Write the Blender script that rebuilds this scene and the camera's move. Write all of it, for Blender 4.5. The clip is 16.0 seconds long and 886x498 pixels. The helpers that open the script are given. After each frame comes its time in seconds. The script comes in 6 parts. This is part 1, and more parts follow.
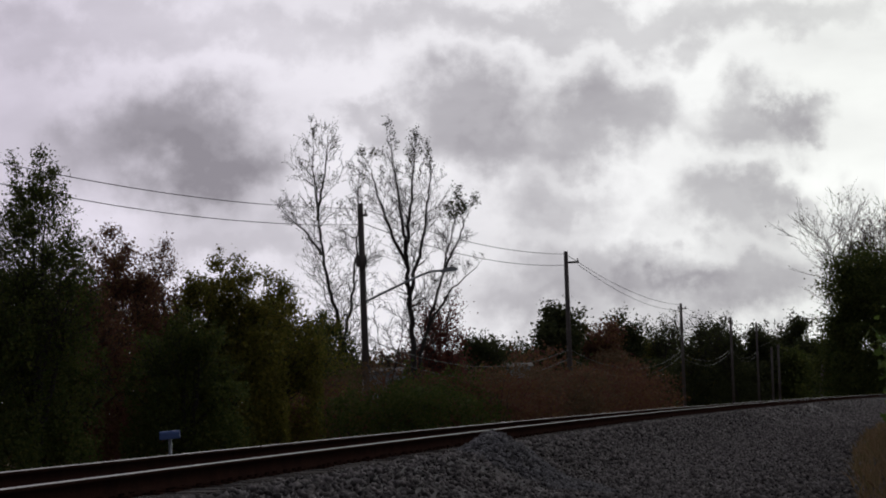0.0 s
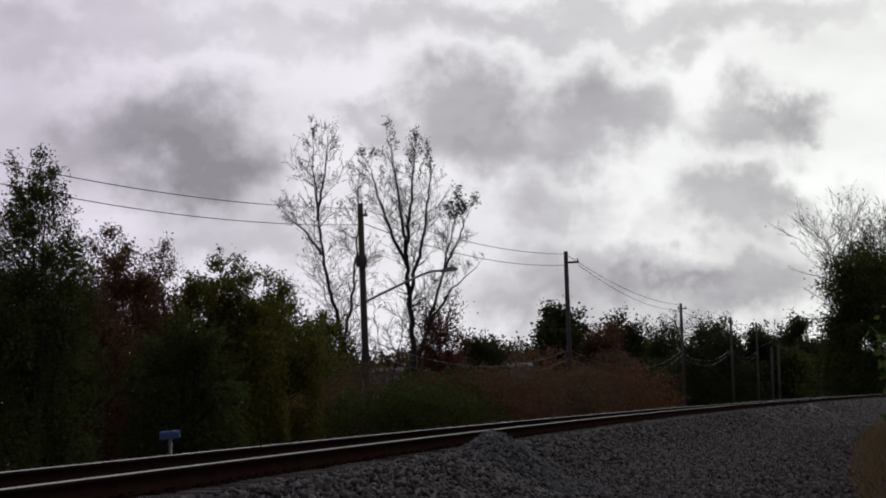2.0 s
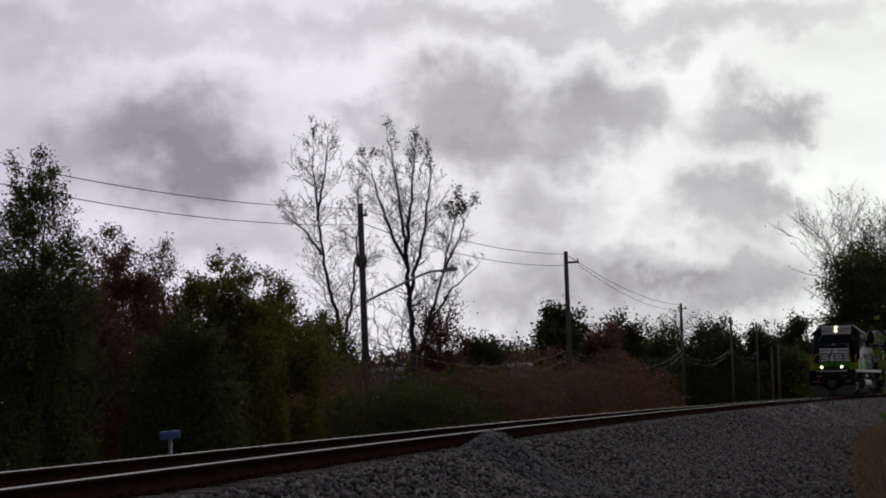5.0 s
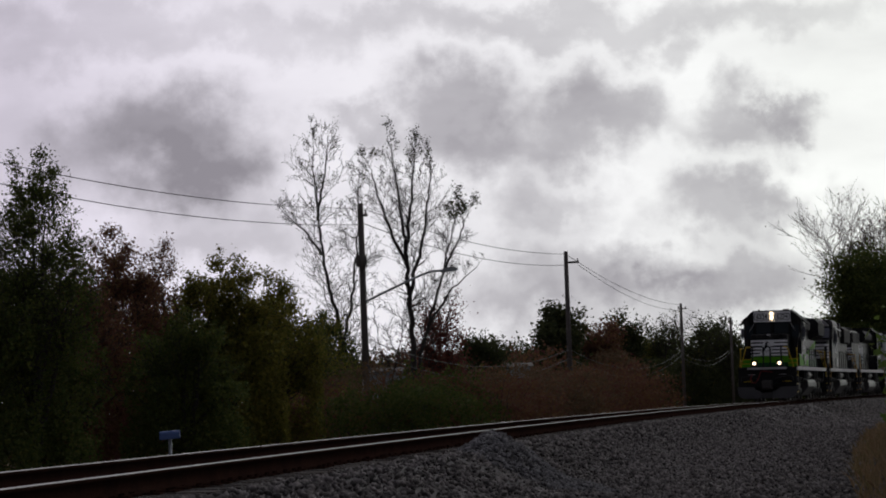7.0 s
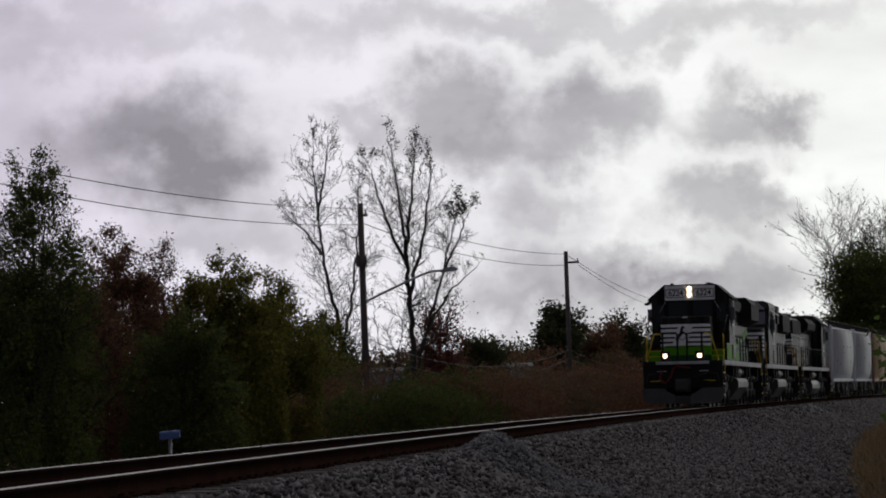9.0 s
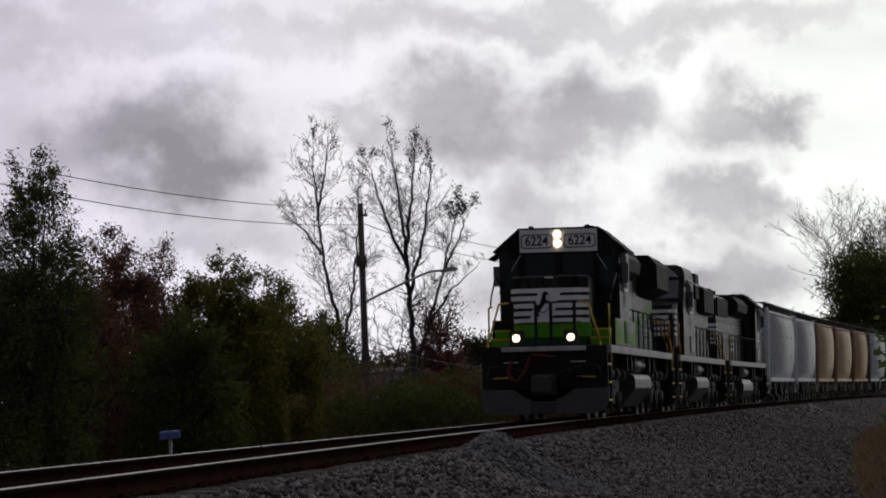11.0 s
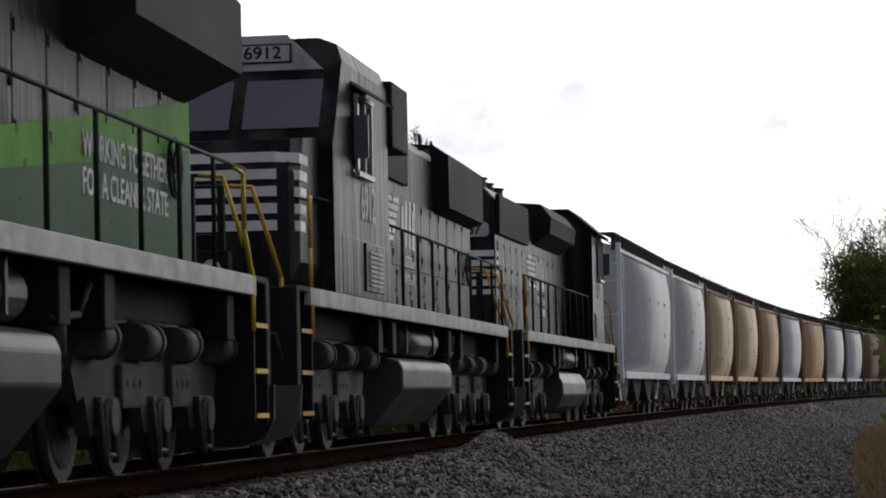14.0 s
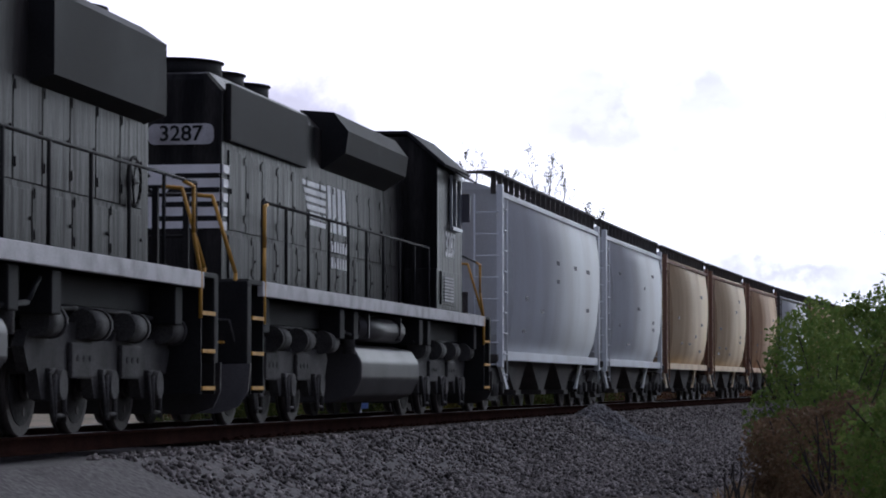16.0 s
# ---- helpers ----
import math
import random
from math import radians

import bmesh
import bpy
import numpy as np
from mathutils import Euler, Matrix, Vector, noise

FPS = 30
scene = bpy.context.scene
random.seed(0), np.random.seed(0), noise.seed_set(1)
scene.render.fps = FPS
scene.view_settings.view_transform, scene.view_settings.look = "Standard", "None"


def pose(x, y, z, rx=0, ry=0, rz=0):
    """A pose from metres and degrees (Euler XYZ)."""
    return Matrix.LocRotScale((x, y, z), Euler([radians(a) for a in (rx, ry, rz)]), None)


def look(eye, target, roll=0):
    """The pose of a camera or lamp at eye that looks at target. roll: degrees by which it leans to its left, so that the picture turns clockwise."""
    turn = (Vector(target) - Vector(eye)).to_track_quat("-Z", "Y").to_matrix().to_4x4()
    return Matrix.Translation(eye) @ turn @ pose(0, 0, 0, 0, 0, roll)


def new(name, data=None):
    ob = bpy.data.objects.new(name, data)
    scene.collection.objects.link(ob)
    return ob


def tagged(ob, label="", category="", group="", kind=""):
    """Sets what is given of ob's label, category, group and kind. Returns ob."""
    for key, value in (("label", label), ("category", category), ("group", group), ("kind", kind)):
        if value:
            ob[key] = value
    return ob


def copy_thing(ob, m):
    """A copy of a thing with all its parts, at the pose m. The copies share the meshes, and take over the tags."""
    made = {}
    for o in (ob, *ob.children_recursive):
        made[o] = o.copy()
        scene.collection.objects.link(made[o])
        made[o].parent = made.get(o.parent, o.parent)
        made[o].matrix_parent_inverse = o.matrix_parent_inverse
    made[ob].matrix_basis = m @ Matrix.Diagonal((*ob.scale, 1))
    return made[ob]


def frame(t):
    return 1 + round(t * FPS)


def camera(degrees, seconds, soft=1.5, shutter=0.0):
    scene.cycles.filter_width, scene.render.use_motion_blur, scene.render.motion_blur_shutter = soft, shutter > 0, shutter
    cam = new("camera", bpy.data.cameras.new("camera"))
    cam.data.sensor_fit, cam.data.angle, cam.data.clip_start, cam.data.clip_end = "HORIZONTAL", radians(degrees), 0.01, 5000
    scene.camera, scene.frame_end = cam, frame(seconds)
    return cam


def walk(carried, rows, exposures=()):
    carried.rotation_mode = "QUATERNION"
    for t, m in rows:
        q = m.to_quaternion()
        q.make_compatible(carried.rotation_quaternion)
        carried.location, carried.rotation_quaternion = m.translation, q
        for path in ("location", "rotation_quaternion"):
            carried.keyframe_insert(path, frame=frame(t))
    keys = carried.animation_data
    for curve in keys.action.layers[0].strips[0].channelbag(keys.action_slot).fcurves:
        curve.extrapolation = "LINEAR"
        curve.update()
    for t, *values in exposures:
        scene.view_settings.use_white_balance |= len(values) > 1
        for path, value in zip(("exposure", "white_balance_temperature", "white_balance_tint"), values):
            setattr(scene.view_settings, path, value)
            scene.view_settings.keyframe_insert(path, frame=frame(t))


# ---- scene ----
LENS = 17.727
cam = camera(LENS, 16.0, soft=1.9, shutter=0.07)
EYE = (0.0, 0.0, 0.52)
AIM = (0.0, 100.0, 0.52 + 100 * math.tan(radians(3.071)))


def view(x, y, z, yaw, pitch, roll):
    a, b = radians(yaw), radians(pitch)
    return look((x, y, z), (x + 100 * math.sin(a) * math.cos(b), y + 100 * math.cos(a) * math.cos(b), z + 100 * math.sin(b)), roll)


# still on its stand, then drawn back along the lane and turned after the train
CAM_ROWS = [(0.0, look(EYE, AIM, -2.07)), (14.0, look(EYE, AIM, -2.07)), (14.7, look(EYE, AIM, -2.07)), (15.0, view(-0.1, -4.2, 0.72, -0.52, 2.75, -1.9)), (15.5, view(0.3, -18.6, 0.55, -2.2, 2.6, -1.75)),
            (16.0, view(0.3, -23.6, 0.40, -2.75, 2.85, -0.8))]
# stops, then the white balance: the picture turns a little bluer at the end
EXPOSURES = [(0.0, -0.2, 6500, 10), (9.0, -0.2, 6500, 10), (11.3, -0.05, 6500, 10), (12.0, 0.34, 6500, 10), (12.5, 0.62, 6500, 10), (13.0, 0.86, 6500, 10), (14.0, 0.98, 6500, 10), (15.0, 1.02, 6350, 11), (15.5, 1.02, 6000, 13), (16.0, 0.98, 5700, 14)]
walk(cam, CAM_ROWS, EXPOSURES)

# world: dull overcast, the bright part of the sky stands behind the trees ahead
world = bpy.data.worlds.new("overcast_sky")
scene.world = world
world.use_nodes = True
wn, wl = world.node_tree.nodes, world.node_tree.links
sky = wn.new("ShaderNodeTexSky")
sky.sky_type, sky.sun_disc = "NISHITA", False
sky.sun_elevation, sky.sun_rotation = radians(56), radians(38)
grey = wn.new("ShaderNodeMix")
grey.data_type = "RGBA"
grey.inputs[0].default_value = 0.8
wl.new(sky.outputs[0], grey.inputs[6])
grey.inputs[7].default_value = (2.3, 2.2, 2.5, 1)
wl.new(grey.outputs[2], wn["Background"].inputs[0])
wn["Background"].inputs[1].default_value = 0.068

sun = new("sun", bpy.data.lights.new("sun", "SUN"))
sun.data.energy, sun.data.angle, sun.data.color = 0.42, radians(25), (1.0, 0.97, 0.93)
sun.matrix_world = look((62, 80, 150), (0, 0, 0))

# ---- the track: an arc of large radius, canted towards its inner side ----
X40, A0, KURV, CANT = -1.585, radians(7.571), radians(0.0378), radians(0.8346)
S_FRONT, SPEED = 36.715 - 40, 20.118


def track(s, w=0.0, h=0.0, canted=True):
    """A point s metres along the track, w to its side, h over the rail tops."""
    if canted:
        w, h = w * math.cos(CANT) + h * math.sin(CANT), h * math.cos(CANT) - w * math.sin(CANT)
    a = A0 + KURV * s
    x = X40 + (math.cos(A0) - math.cos(a)) / KURV
    y = 40 + (math.sin(a) - math.sin(A0)) / KURV
    return Vector((x + w * math.cos(a), y - w * math.sin(a), h - 0.0007 * s))


def car_pose(s, length, bogie):
    """The pose of a car whose front coupler is at s and whose bogies stand that far from its ends."""
    p, q = track(s + bogie), track(s + length - bogie)
    y = (q - p).normalized()
    flat = Vector((y.y, -y.x, 0)).normalized()
    up = flat.cross(y)
    x = (flat * math.cos(CANT) - up * math.sin(CANT)).normalized()
    z = x.cross(y)
    m = Matrix((x, y, z)).transposed().to_4x4()
    m.translation = p - y * bogie
    return m


# ---- materials ----
def nodes_of(name):
    m = bpy.data.materials.new(name)
    m.use_nodes = True
    return m, m.node_tree.nodes, m.node_tree.links, m.node_tree.nodes["Principled BSDF"]


def surface(name, colour, rough=0.7, metal=0.0, scale=6.0, vary=0.25, dirt_sheen=None, dirt_sheen_scale=1.2, dirt_sheen_amount=0.4, bump=0.15,
            island=0.0, per_object=0.0, stretch=(1, 1, 1), fine=8.0, spec=0.2, wave=0.0):
    """Base colour broken up at two scales, with stains or painted sheen of a second colour and fine relief."""
    m, n, l, p = nodes_of(name)
    tc = n.new("ShaderNodeTexCoord")
    mp = n.new("ShaderNodeMapping")
    mp.inputs["Scale"].default_value = stretch
    l.new(tc.outputs["Object"], mp.inputs[0])
    big = n.new("ShaderNodeTexNoise")
    big.inputs["Scale"].default_value, big.inputs["Detail"].default_value = dirt_sheen_scale, 6
    small = n.new("ShaderNodeTexNoise")
    small.inputs["Scale"].default_value, small.inputs["Detail"].default_value = scale * fine, 4
    l.new(mp.outputs[0], big.inputs[0])
    l.new(mp.outputs[0], small.inputs[0])
    ramp = n.new("ShaderNodeMapRange")
    ramp.inputs[1].default_value, ramp.inputs[2].default_value = 0.42, 0.72
    ramp.inputs[3].default_value, ramp.inputs[4].default_value = 0, dirt_sheen_amount if dirt_sheen else 0
    l.new(big.outputs[0], ramp.inputs[0])
    mix = n.new("ShaderNodeMix")
    mix.data_type = "RGBA"
    mix.inputs[6].default_value = (*colour, 1)
    mix.inputs[7].default_value = (*(dirt_sheen or colour), 1)
    l.new(ramp.outputs[0], mix.inputs[0])
    val = n.new("ShaderNodeMapRange")
    val.inputs[1].default_value, val.inputs[2].default_value = 0.3, 0.7
    val.inputs[3].default_value, val.inputs[4].default_value = 1 - vary, 1 + vary
    l.new(small.outputs[0], val.inputs[0])
    hsv = n.new("ShaderNodeHueSaturation")
    l.new(mix.outputs[2], hsv.inputs["Color"])
    value = val.outputs[0]
    for amount, kind, socket in ((island, "ShaderNodeNewGeometry", "Random Per Island"), (per_object, "ShaderNodeObjectInfo", "Random")):
        if amount:
            g = n.new(kind)
            r = n.new("ShaderNodeMapRange")
            r.inputs[3].default_value, r.inputs[4].default_value = 1 - amount, 1 + amount
            l.new(g.outputs[socket], r.inputs[0])
            k = n.new("ShaderNodeMath")
            k.operation = "MULTIPLY"
            l.new(value, k.inputs[0])
            l.new(r.outputs[0], k.inputs[1])
            value = k.outputs[0]
    l.new(value, hsv.inputs["Value"])
    l.new(hsv.outputs[0], p.inputs["Base Color"])
    rr = n.new("ShaderNodeMapRange")
    rr.inputs[3].default_value, rr.inputs[4].default_value = max(0.02, rough - 0.12), min(1, rough + 0.12)
    l.new(big.outputs[0], rr.inputs[0])
    l.new(rr.outputs[0], p.inputs["Roughness"])
    p.inputs["Metallic"].default_value = metal
    p.inputs["Specular IOR Level"].default_value = spec
    if bump:
        b = n.new("ShaderNodeBump")
        b.inputs["Strength"].default_value, b.inputs["Distance"].default_value = bump, 0.02
        l.new(small.outputs[0], b.inputs["Height"])
        l.new(b.outputs[0], p.inputs["Normal"])
        if wave:
            sheet = n.new("ShaderNodeTexNoise")
            sheet.inputs["Scale"].default_value, sheet.inputs["Detail"].default_value = 3.4, 2
            l.new(mp.outputs[0], sheet.inputs[0])
            w = n.new("ShaderNodeBump")
            w.inputs["Strength"].default_value, w.inputs["Distance"].default_value = wave, 0.05
            l.new(sheet.outputs[0], w.inputs["Height"])
            l.new(w.outputs[0], b.inputs["Normal"])
    return m


def leaf_material(name, a, b, rough=0.6):
    """Leaves between two colours, leaf by leaf."""
    m, n, l, p = nodes_of(name)
    g = n.new("ShaderNodeNewGeometry")
    mix = n.new("ShaderNodeMix")
    mix.data_type = "RGBA"
    mix.inputs[6].default_value, mix.inputs[7].default_value = (*a, 1), (*b, 1)
    l.new(g.outputs["Random Per Island"], mix.inputs[0])
    l.new(mix.outputs[2], p.inputs["Base Color"])
    p.inputs["Roughness"].default_value = rough
    p.inputs["Specular IOR Level"].default_value = 0.06
    thin_side = n.new("ShaderNodeBsdfTranslucent")
    l.new(mix.outputs[2], thin_side.inputs["Color"])
    both = n.new("ShaderNodeMixShader")
    both.inputs[0].default_value = 0.38
    l.new(p.outputs[0], both.inputs[1])
    l.new(thin_side.outputs[0], both.inputs[2])
    l.new(both.outputs[0], n["Material Output"].inputs["Surface"])
    return m


def glow(name, colour, strength):
    m, n, l, p = nodes_of(name)
    p.inputs["Base Color"].default_value = (*colour, 1)
    p.inputs["Emission Color"].default_value = (*colour, 1)
    p.inputs["Emission Strength"].default_value = strength
    return m


def glass(name, colour=(0.02, 0.025, 0.03)):
    m, n, l, p = nodes_of(name)
    p.inputs["Base Color"].default_value = (*colour, 1)
    p.inputs["Roughness"].default_value = 0.06
    p.inputs["Specular IOR Level"].default_value = 0.08
    return m


# grey streaks: dust, plus sky reflections on the hood sides put into the colour
BLACK = surface("black_loco_paint", (0.010, 0.010, 0.011), 0.36, vary=0.25, dirt_sheen=(0.060, 0.055, 0.053), dirt_sheen_scale=2.4, dirt_sheen_amount=0.8, bump=0.12, stretch=(1, 1, 0.13), spec=0.03, wave=0.7)
BLACK_MATT = surface("black_worn_paint", (0.009, 0.009, 0.010), 0.75, vary=0.3, dirt_sheen=(0.03, 0.027, 0.025), dirt_sheen_amount=0.5, bump=0.1)
GRIME = surface("grimy_truck_steel", (0.060, 0.057, 0.055), 0.75, vary=0.35, dirt_sheen=(0.018, 0.016, 0.015), dirt_sheen_scale=2.0, dirt_sheen_amount=0.8, bump=0.3)
TANKGREY = surface("dusty_black_tank", (0.060, 0.056, 0.057), 0.42, vary=0.15, dirt_sheen=(0.03, 0.028, 0.028), dirt_sheen_scale=0.9, dirt_sheen_amount=0.6, bump=0.06)
WHITE = surface("white_paint", (0.82, 0.81, 0.82), 0.5, vary=0.05, dirt_sheen=(0.4, 0.38, 0.36), dirt_sheen_scale=3, dirt_sheen_amount=0.35, bump=0.03)
SILL = surface("pale_grey_sill_paint", (0.46, 0.45, 0.46), 0.55, vary=0.12, dirt_sheen=(0.18, 0.16, 0.15), dirt_sheen_scale=2.5, dirt_sheen_amount=0.6, bump=0.05)
GREEN = surface("bright_green_paint", (0.10, 0.33, 0.012), 0.5, vary=0.12, dirt_sheen=(0.06, 0.17, 0.02), dirt_sheen_scale=1.8, dirt_sheen_amount=0.6, bump=0.04, stretch=(1, 1, 0.3), spec=0.03)
DARKGREEN = surface("dark_green_paint", (0.012, 0.070, 0.024), 0.45, vary=0.12, dirt_sheen=(0.03, 0.07, 0.04), dirt_sheen_scale=2.0, dirt_sheen_amount=0.6, bump=0.04, stretch=(1, 1, 0.2), spec=0.03)
YELLOW = surface("safety_yellow_paint", (0.62, 0.43, 0.025), 0.5, vary=0.15, dirt_sheen=(0.25, 0.15, 0.04), dirt_sheen_scale=4, dirt_sheen_amount=0.5, bump=0.05)
OCHRE = surface("faded_ochre_paint", (0.50, 0.27, 0.045), 0.55, vary=0.15, dirt_sheen=(0.2, 0.1, 0.03), dirt_sheen_scale=4, dirt_sheen_amount=0.5, bump=0.05)
REDHOSE = surface("red_hose", (0.15, 0.02, 0.02), 0.6, vary=0.2, bump=0.1)
GLASS = glass("dark_window_glass")
# pale base colour stands in for sky mirrored in the panes
PALEGLASS = surface("pane_painted_reflection", (0.12, 0.12, 0.14), 0.15, vary=0.05, bump=0.0)
LAMP = glow("lit_headlight", (1.0, 0.78, 0.5), 3.6)
LAMPDIM = glow("lit_marker", (1.0, 0.62, 0.42), 9.0)
LENSGREY = surface("grey_lamp_lens", (0.55, 0.55, 0.56), 0.12, vary=0.1, bump=0.0)
WHEELSTEEL = surface("wheel_steel", (0.07, 0.062, 0.058), 0.55, metal=0.6, vary=0.3, bump=0.15)
RAILSIDE = surface("rusty_rail_side", (0.034, 0.017, 0.013), 0.9, vary=0.3, dirt_sheen=(0.02, 0.012, 0.010), dirt_sheen_scale=2.5, dirt_sheen_amount=0.7, bump=0.2, spec=0.0)
RAILTOP = surface("polished_rail_head", (0.17, 0.16, 0.16), 0.45, metal=1.0, vary=0.08, bump=0.02)
TIE = surface("creosoted_tie", (0.036, 0.026, 0.022), 0.85, vary=0.4, dirt_sheen=(0.09, 0.075, 0.065), dirt_sheen_scale=3, dirt_sheen_amount=0.5, bump=0.4, per_object=0.3)
BALLAST = surface("ballast_bed", (0.10, 0.092, 0.09), 0.9, vary=0.55, dirt_sheen=(0.06, 0.055, 0.055), dirt_sheen_scale=0.8, dirt_sheen_amount=0.6, bump=0.8, scale=2.0)
STONE = surface("ballast_stone", (0.140, 0.126, 0.120), 0.85, vary=0.25, dirt_sheen=(0.13, 0.115, 0.11), dirt_sheen_scale=1.1, dirt_sheen_amount=0.5, bump=0.3, island=0.8)
DARKSTONE = surface("dark_ballast_stone", (0.15, 0.145, 0.15), 0.85, vary=0.25, dirt_sheen=(0.07, 0.065, 0.065), dirt_sheen_scale=1.5, dirt_sheen_amount=0.6, bump=0.3, island=0.6)
POLEWOOD = surface("weathered_pole_wood", (0.11, 0.095, 0.088), 0.85, vary=0.3, dirt_sheen=(0.08, 0.07, 0.065), dirt_sheen_scale=1.5, dirt_sheen_amount=0.6, bump=0.3, stretch=(3, 3, 0.3))
BARK = surface("grey_brown_bark", (0.050, 0.043, 0.040), 0.9, vary=0.35, dirt_sheen=(0.035, 0.03, 0.028), dirt_sheen_amount=0.6, bump=0.5)
PALEBARK = surface("pale_twig_bark", (0.16, 0.135, 0.13), 0.9, vary=0.3, dirt_sheen=(0.08, 0.065, 0.06), dirt_sheen_amount=0.5, bump=0.4)
WIRE = surface("aluminium_wire", (0.06, 0.06, 0.062), 0.6, metal=0.2, vary=0.1, bump=0.0)
GALV = surface("galvanised_steel", (0.30, 0.31, 0.33), 0.45, metal=0.7, vary=0.1, bump=0.03)
CARGREY = surface("light_grey_car_paint", (0.66, 0.68, 0.70), 0.55, vary=0.06, dirt_sheen=(0.44, 0.42, 0.40), dirt_sheen_scale=0.55, dirt_sheen_amount=0.5, bump=0.04, stretch=(1, 1, 0.25))
CARBEIGE = surface("beige_car_paint", (0.70, 0.56, 0.36), 0.6, vary=0.07, dirt_sheen=(0.34, 0.19, 0.10), dirt_sheen_scale=0.6, dirt_sheen_amount=0.6, bump=0.05, stretch=(1, 1, 0.3))
CARTAN = surface("rust_streaked_tan_paint", (0.64, 0.45, 0.27), 0.65, vary=0.08, dirt_sheen=(0.28, 0.12, 0.06), dirt_sheen_scale=0.7, dirt_sheen_amount=0.75, bump=0.06, stretch=(1, 1, 0.3))
CARRUST = surface("rust_brown_car_paint", (0.20, 0.11, 0.075), 0.7, vary=0.12, dirt_sheen=(0.11, 0.05, 0.035), dirt_sheen_scale=0.9, dirt_sheen_amount=0.8, bump=0.08, stretch=(1, 1, 0.3))
# dark steel of the underframes; on the chutes it stands in for shade
CARDARK = surface("sooty_shaded_underframe", (0.055, 0.05, 0.048), 0.8, vary=0.3, dirt_sheen=(0.10, 0.085, 0.075), dirt_sheen_scale=1.5, dirt_sheen_amount=0.5, bump=0.2)
LETTER = surface("faded_dark_lettering", (0.16, 0.16, 0.17), 0.7, vary=0.2, bump=0.0)
LETTERWHITE = surface("worn_white_lettering", (0.80, 0.80, 0.80), 0.6, vary=0.15, dirt_sheen=(0.3, 0.3, 0.3), dirt_sheen_scale=6, dirt_sheen_amount=0.4, bump=0.0)
BLUEBOX = surface("blue_mailbox_paint", (0.08, 0.13, 0.30), 0.5, vary=0.1, bump=0.03)
SHEDWALL = surface("pale_metal_siding", (0.26, 0.30, 0.34), 0.6, vary=0.08, dirt_sheen=(0.3, 0.32, 0.34), dirt_sheen_scale=0.3, dirt_sheen_amount=0.5, bump=0.1)
PAVE = surface("pale_concrete", (0.50, 0.50, 0.50), 0.8, vary=0.1, dirt_sheen=(0.35, 0.34, 0.32), dirt_sheen_amount=0.4, bump=0.1)
DRYGRASS = leaf_material("dry_grass_blades", (0.30, 0.19, 0.115), (0.16, 0.13, 0.06))
WEED = leaf_material("weed_blades", (0.11, 0.14, 0.04), (0.21, 0.17, 0.09))


# ---- geometry helpers ----
def part(name, bm, material, parent=None, label="", smooth=False):
    """Links a bmesh as one mesh object, under a thing or a part if one is given."""
    me = bpy.data.meshes.new(name)
    bmesh.ops.recalc_face_normals(bm, faces=bm.faces)
    bm.to_mesh(me)
    bm.free()
    for m in material if isinstance(material, (list, tuple)) else [material]:
        me.materials.append(m)
    if smooth:
        me.polygons.foreach_set("use_smooth", [True] * len(me.polygons))
    ob = new(name, me)
    ob.parent = parent
    if label:
        ob["label"] = label
    return ob


def box(bm, x0, x1, y0, y1, z0, z1, mi=0, bevel=0.0):
    r = bmesh.ops.create_cube(bm, size=1.0, matrix=Matrix.Translation(((x0 + x1) / 2, (y0 + y1) / 2, (z0 + z1) / 2)) @ Matrix.Diagonal((abs(x1 - x0), abs(y1 - y0), abs(z1 - z0), 1)))
    faces = {f for v in r["verts"] for f in v.link_faces}
    for f in faces:
        f.material_index = mi
    if bevel:
        edges = list({e for v in r["verts"] for e in v.link_edges})
        bmesh.ops.bevel(bm, geom=edges, offset=bevel, segments=2, affect="EDGES", profile=0.6)
    return bm


def rod(bm, a, b, r, r2=None, seg=8, mi=0):
    """A round bar from a to b."""
    a, b = Vector(a), Vector(b)
    d = b - a
    m = Matrix.Translation((a + b) / 2) @ d.to_track_quat("Z", "Y").to_matrix().to_4x4()
    res = bmesh.ops.create_cone(bm, cap_ends=True, segments=seg, radius1=r, radius2=r if r2 is None else r2, depth=d.length, matrix=m)
    for f in {f for v in res["verts"] for f in v.link_faces}:
        f.material_index = mi
        f.smooth = len(f.verts) == 4
    return bm


def pipe(bm, points, r, seg=6, mi=0):
    """A bent bar through points."""
    for a, b in zip(points, points[1:]):
        rod(bm, a, b, r, seg=seg, mi=mi)
    for p in points[1:-1]:
        res = bmesh.ops.create_icosphere(bm, subdivisions=1, radius=r * 1.02, matrix=Matrix.Translation(p))
        for f in {f for v in res["verts"] for f in v.link_faces}:
            f.material_index = mi
    return bm


def slab(bm, outline, axis, lo, hi, mi=0):
    """A flat outline pushed along an axis: 'x' takes (y, z), 'y' takes (x, z), 'z' takes (x, y)."""
    def at(p, k):
        return {"x": (k, p[0], p[1]), "y": (p[0], k, p[1]), "z": (p[0], p[1], k)}[axis]
    a = [bm.verts.new(at(p, lo)) for p in outline]
    b = [bm.verts.new(at(p, hi)) for p in outline]
    fs = [bm.faces.new(a), bm.faces.new(b[::-1])]
    for i in range(len(a)):
        j = (i + 1) % len(a)
        fs.append(bm.faces.new((a[i], b[i], b[j], a[j])))
    for f in fs:
        f.material_index = mi
    return bm


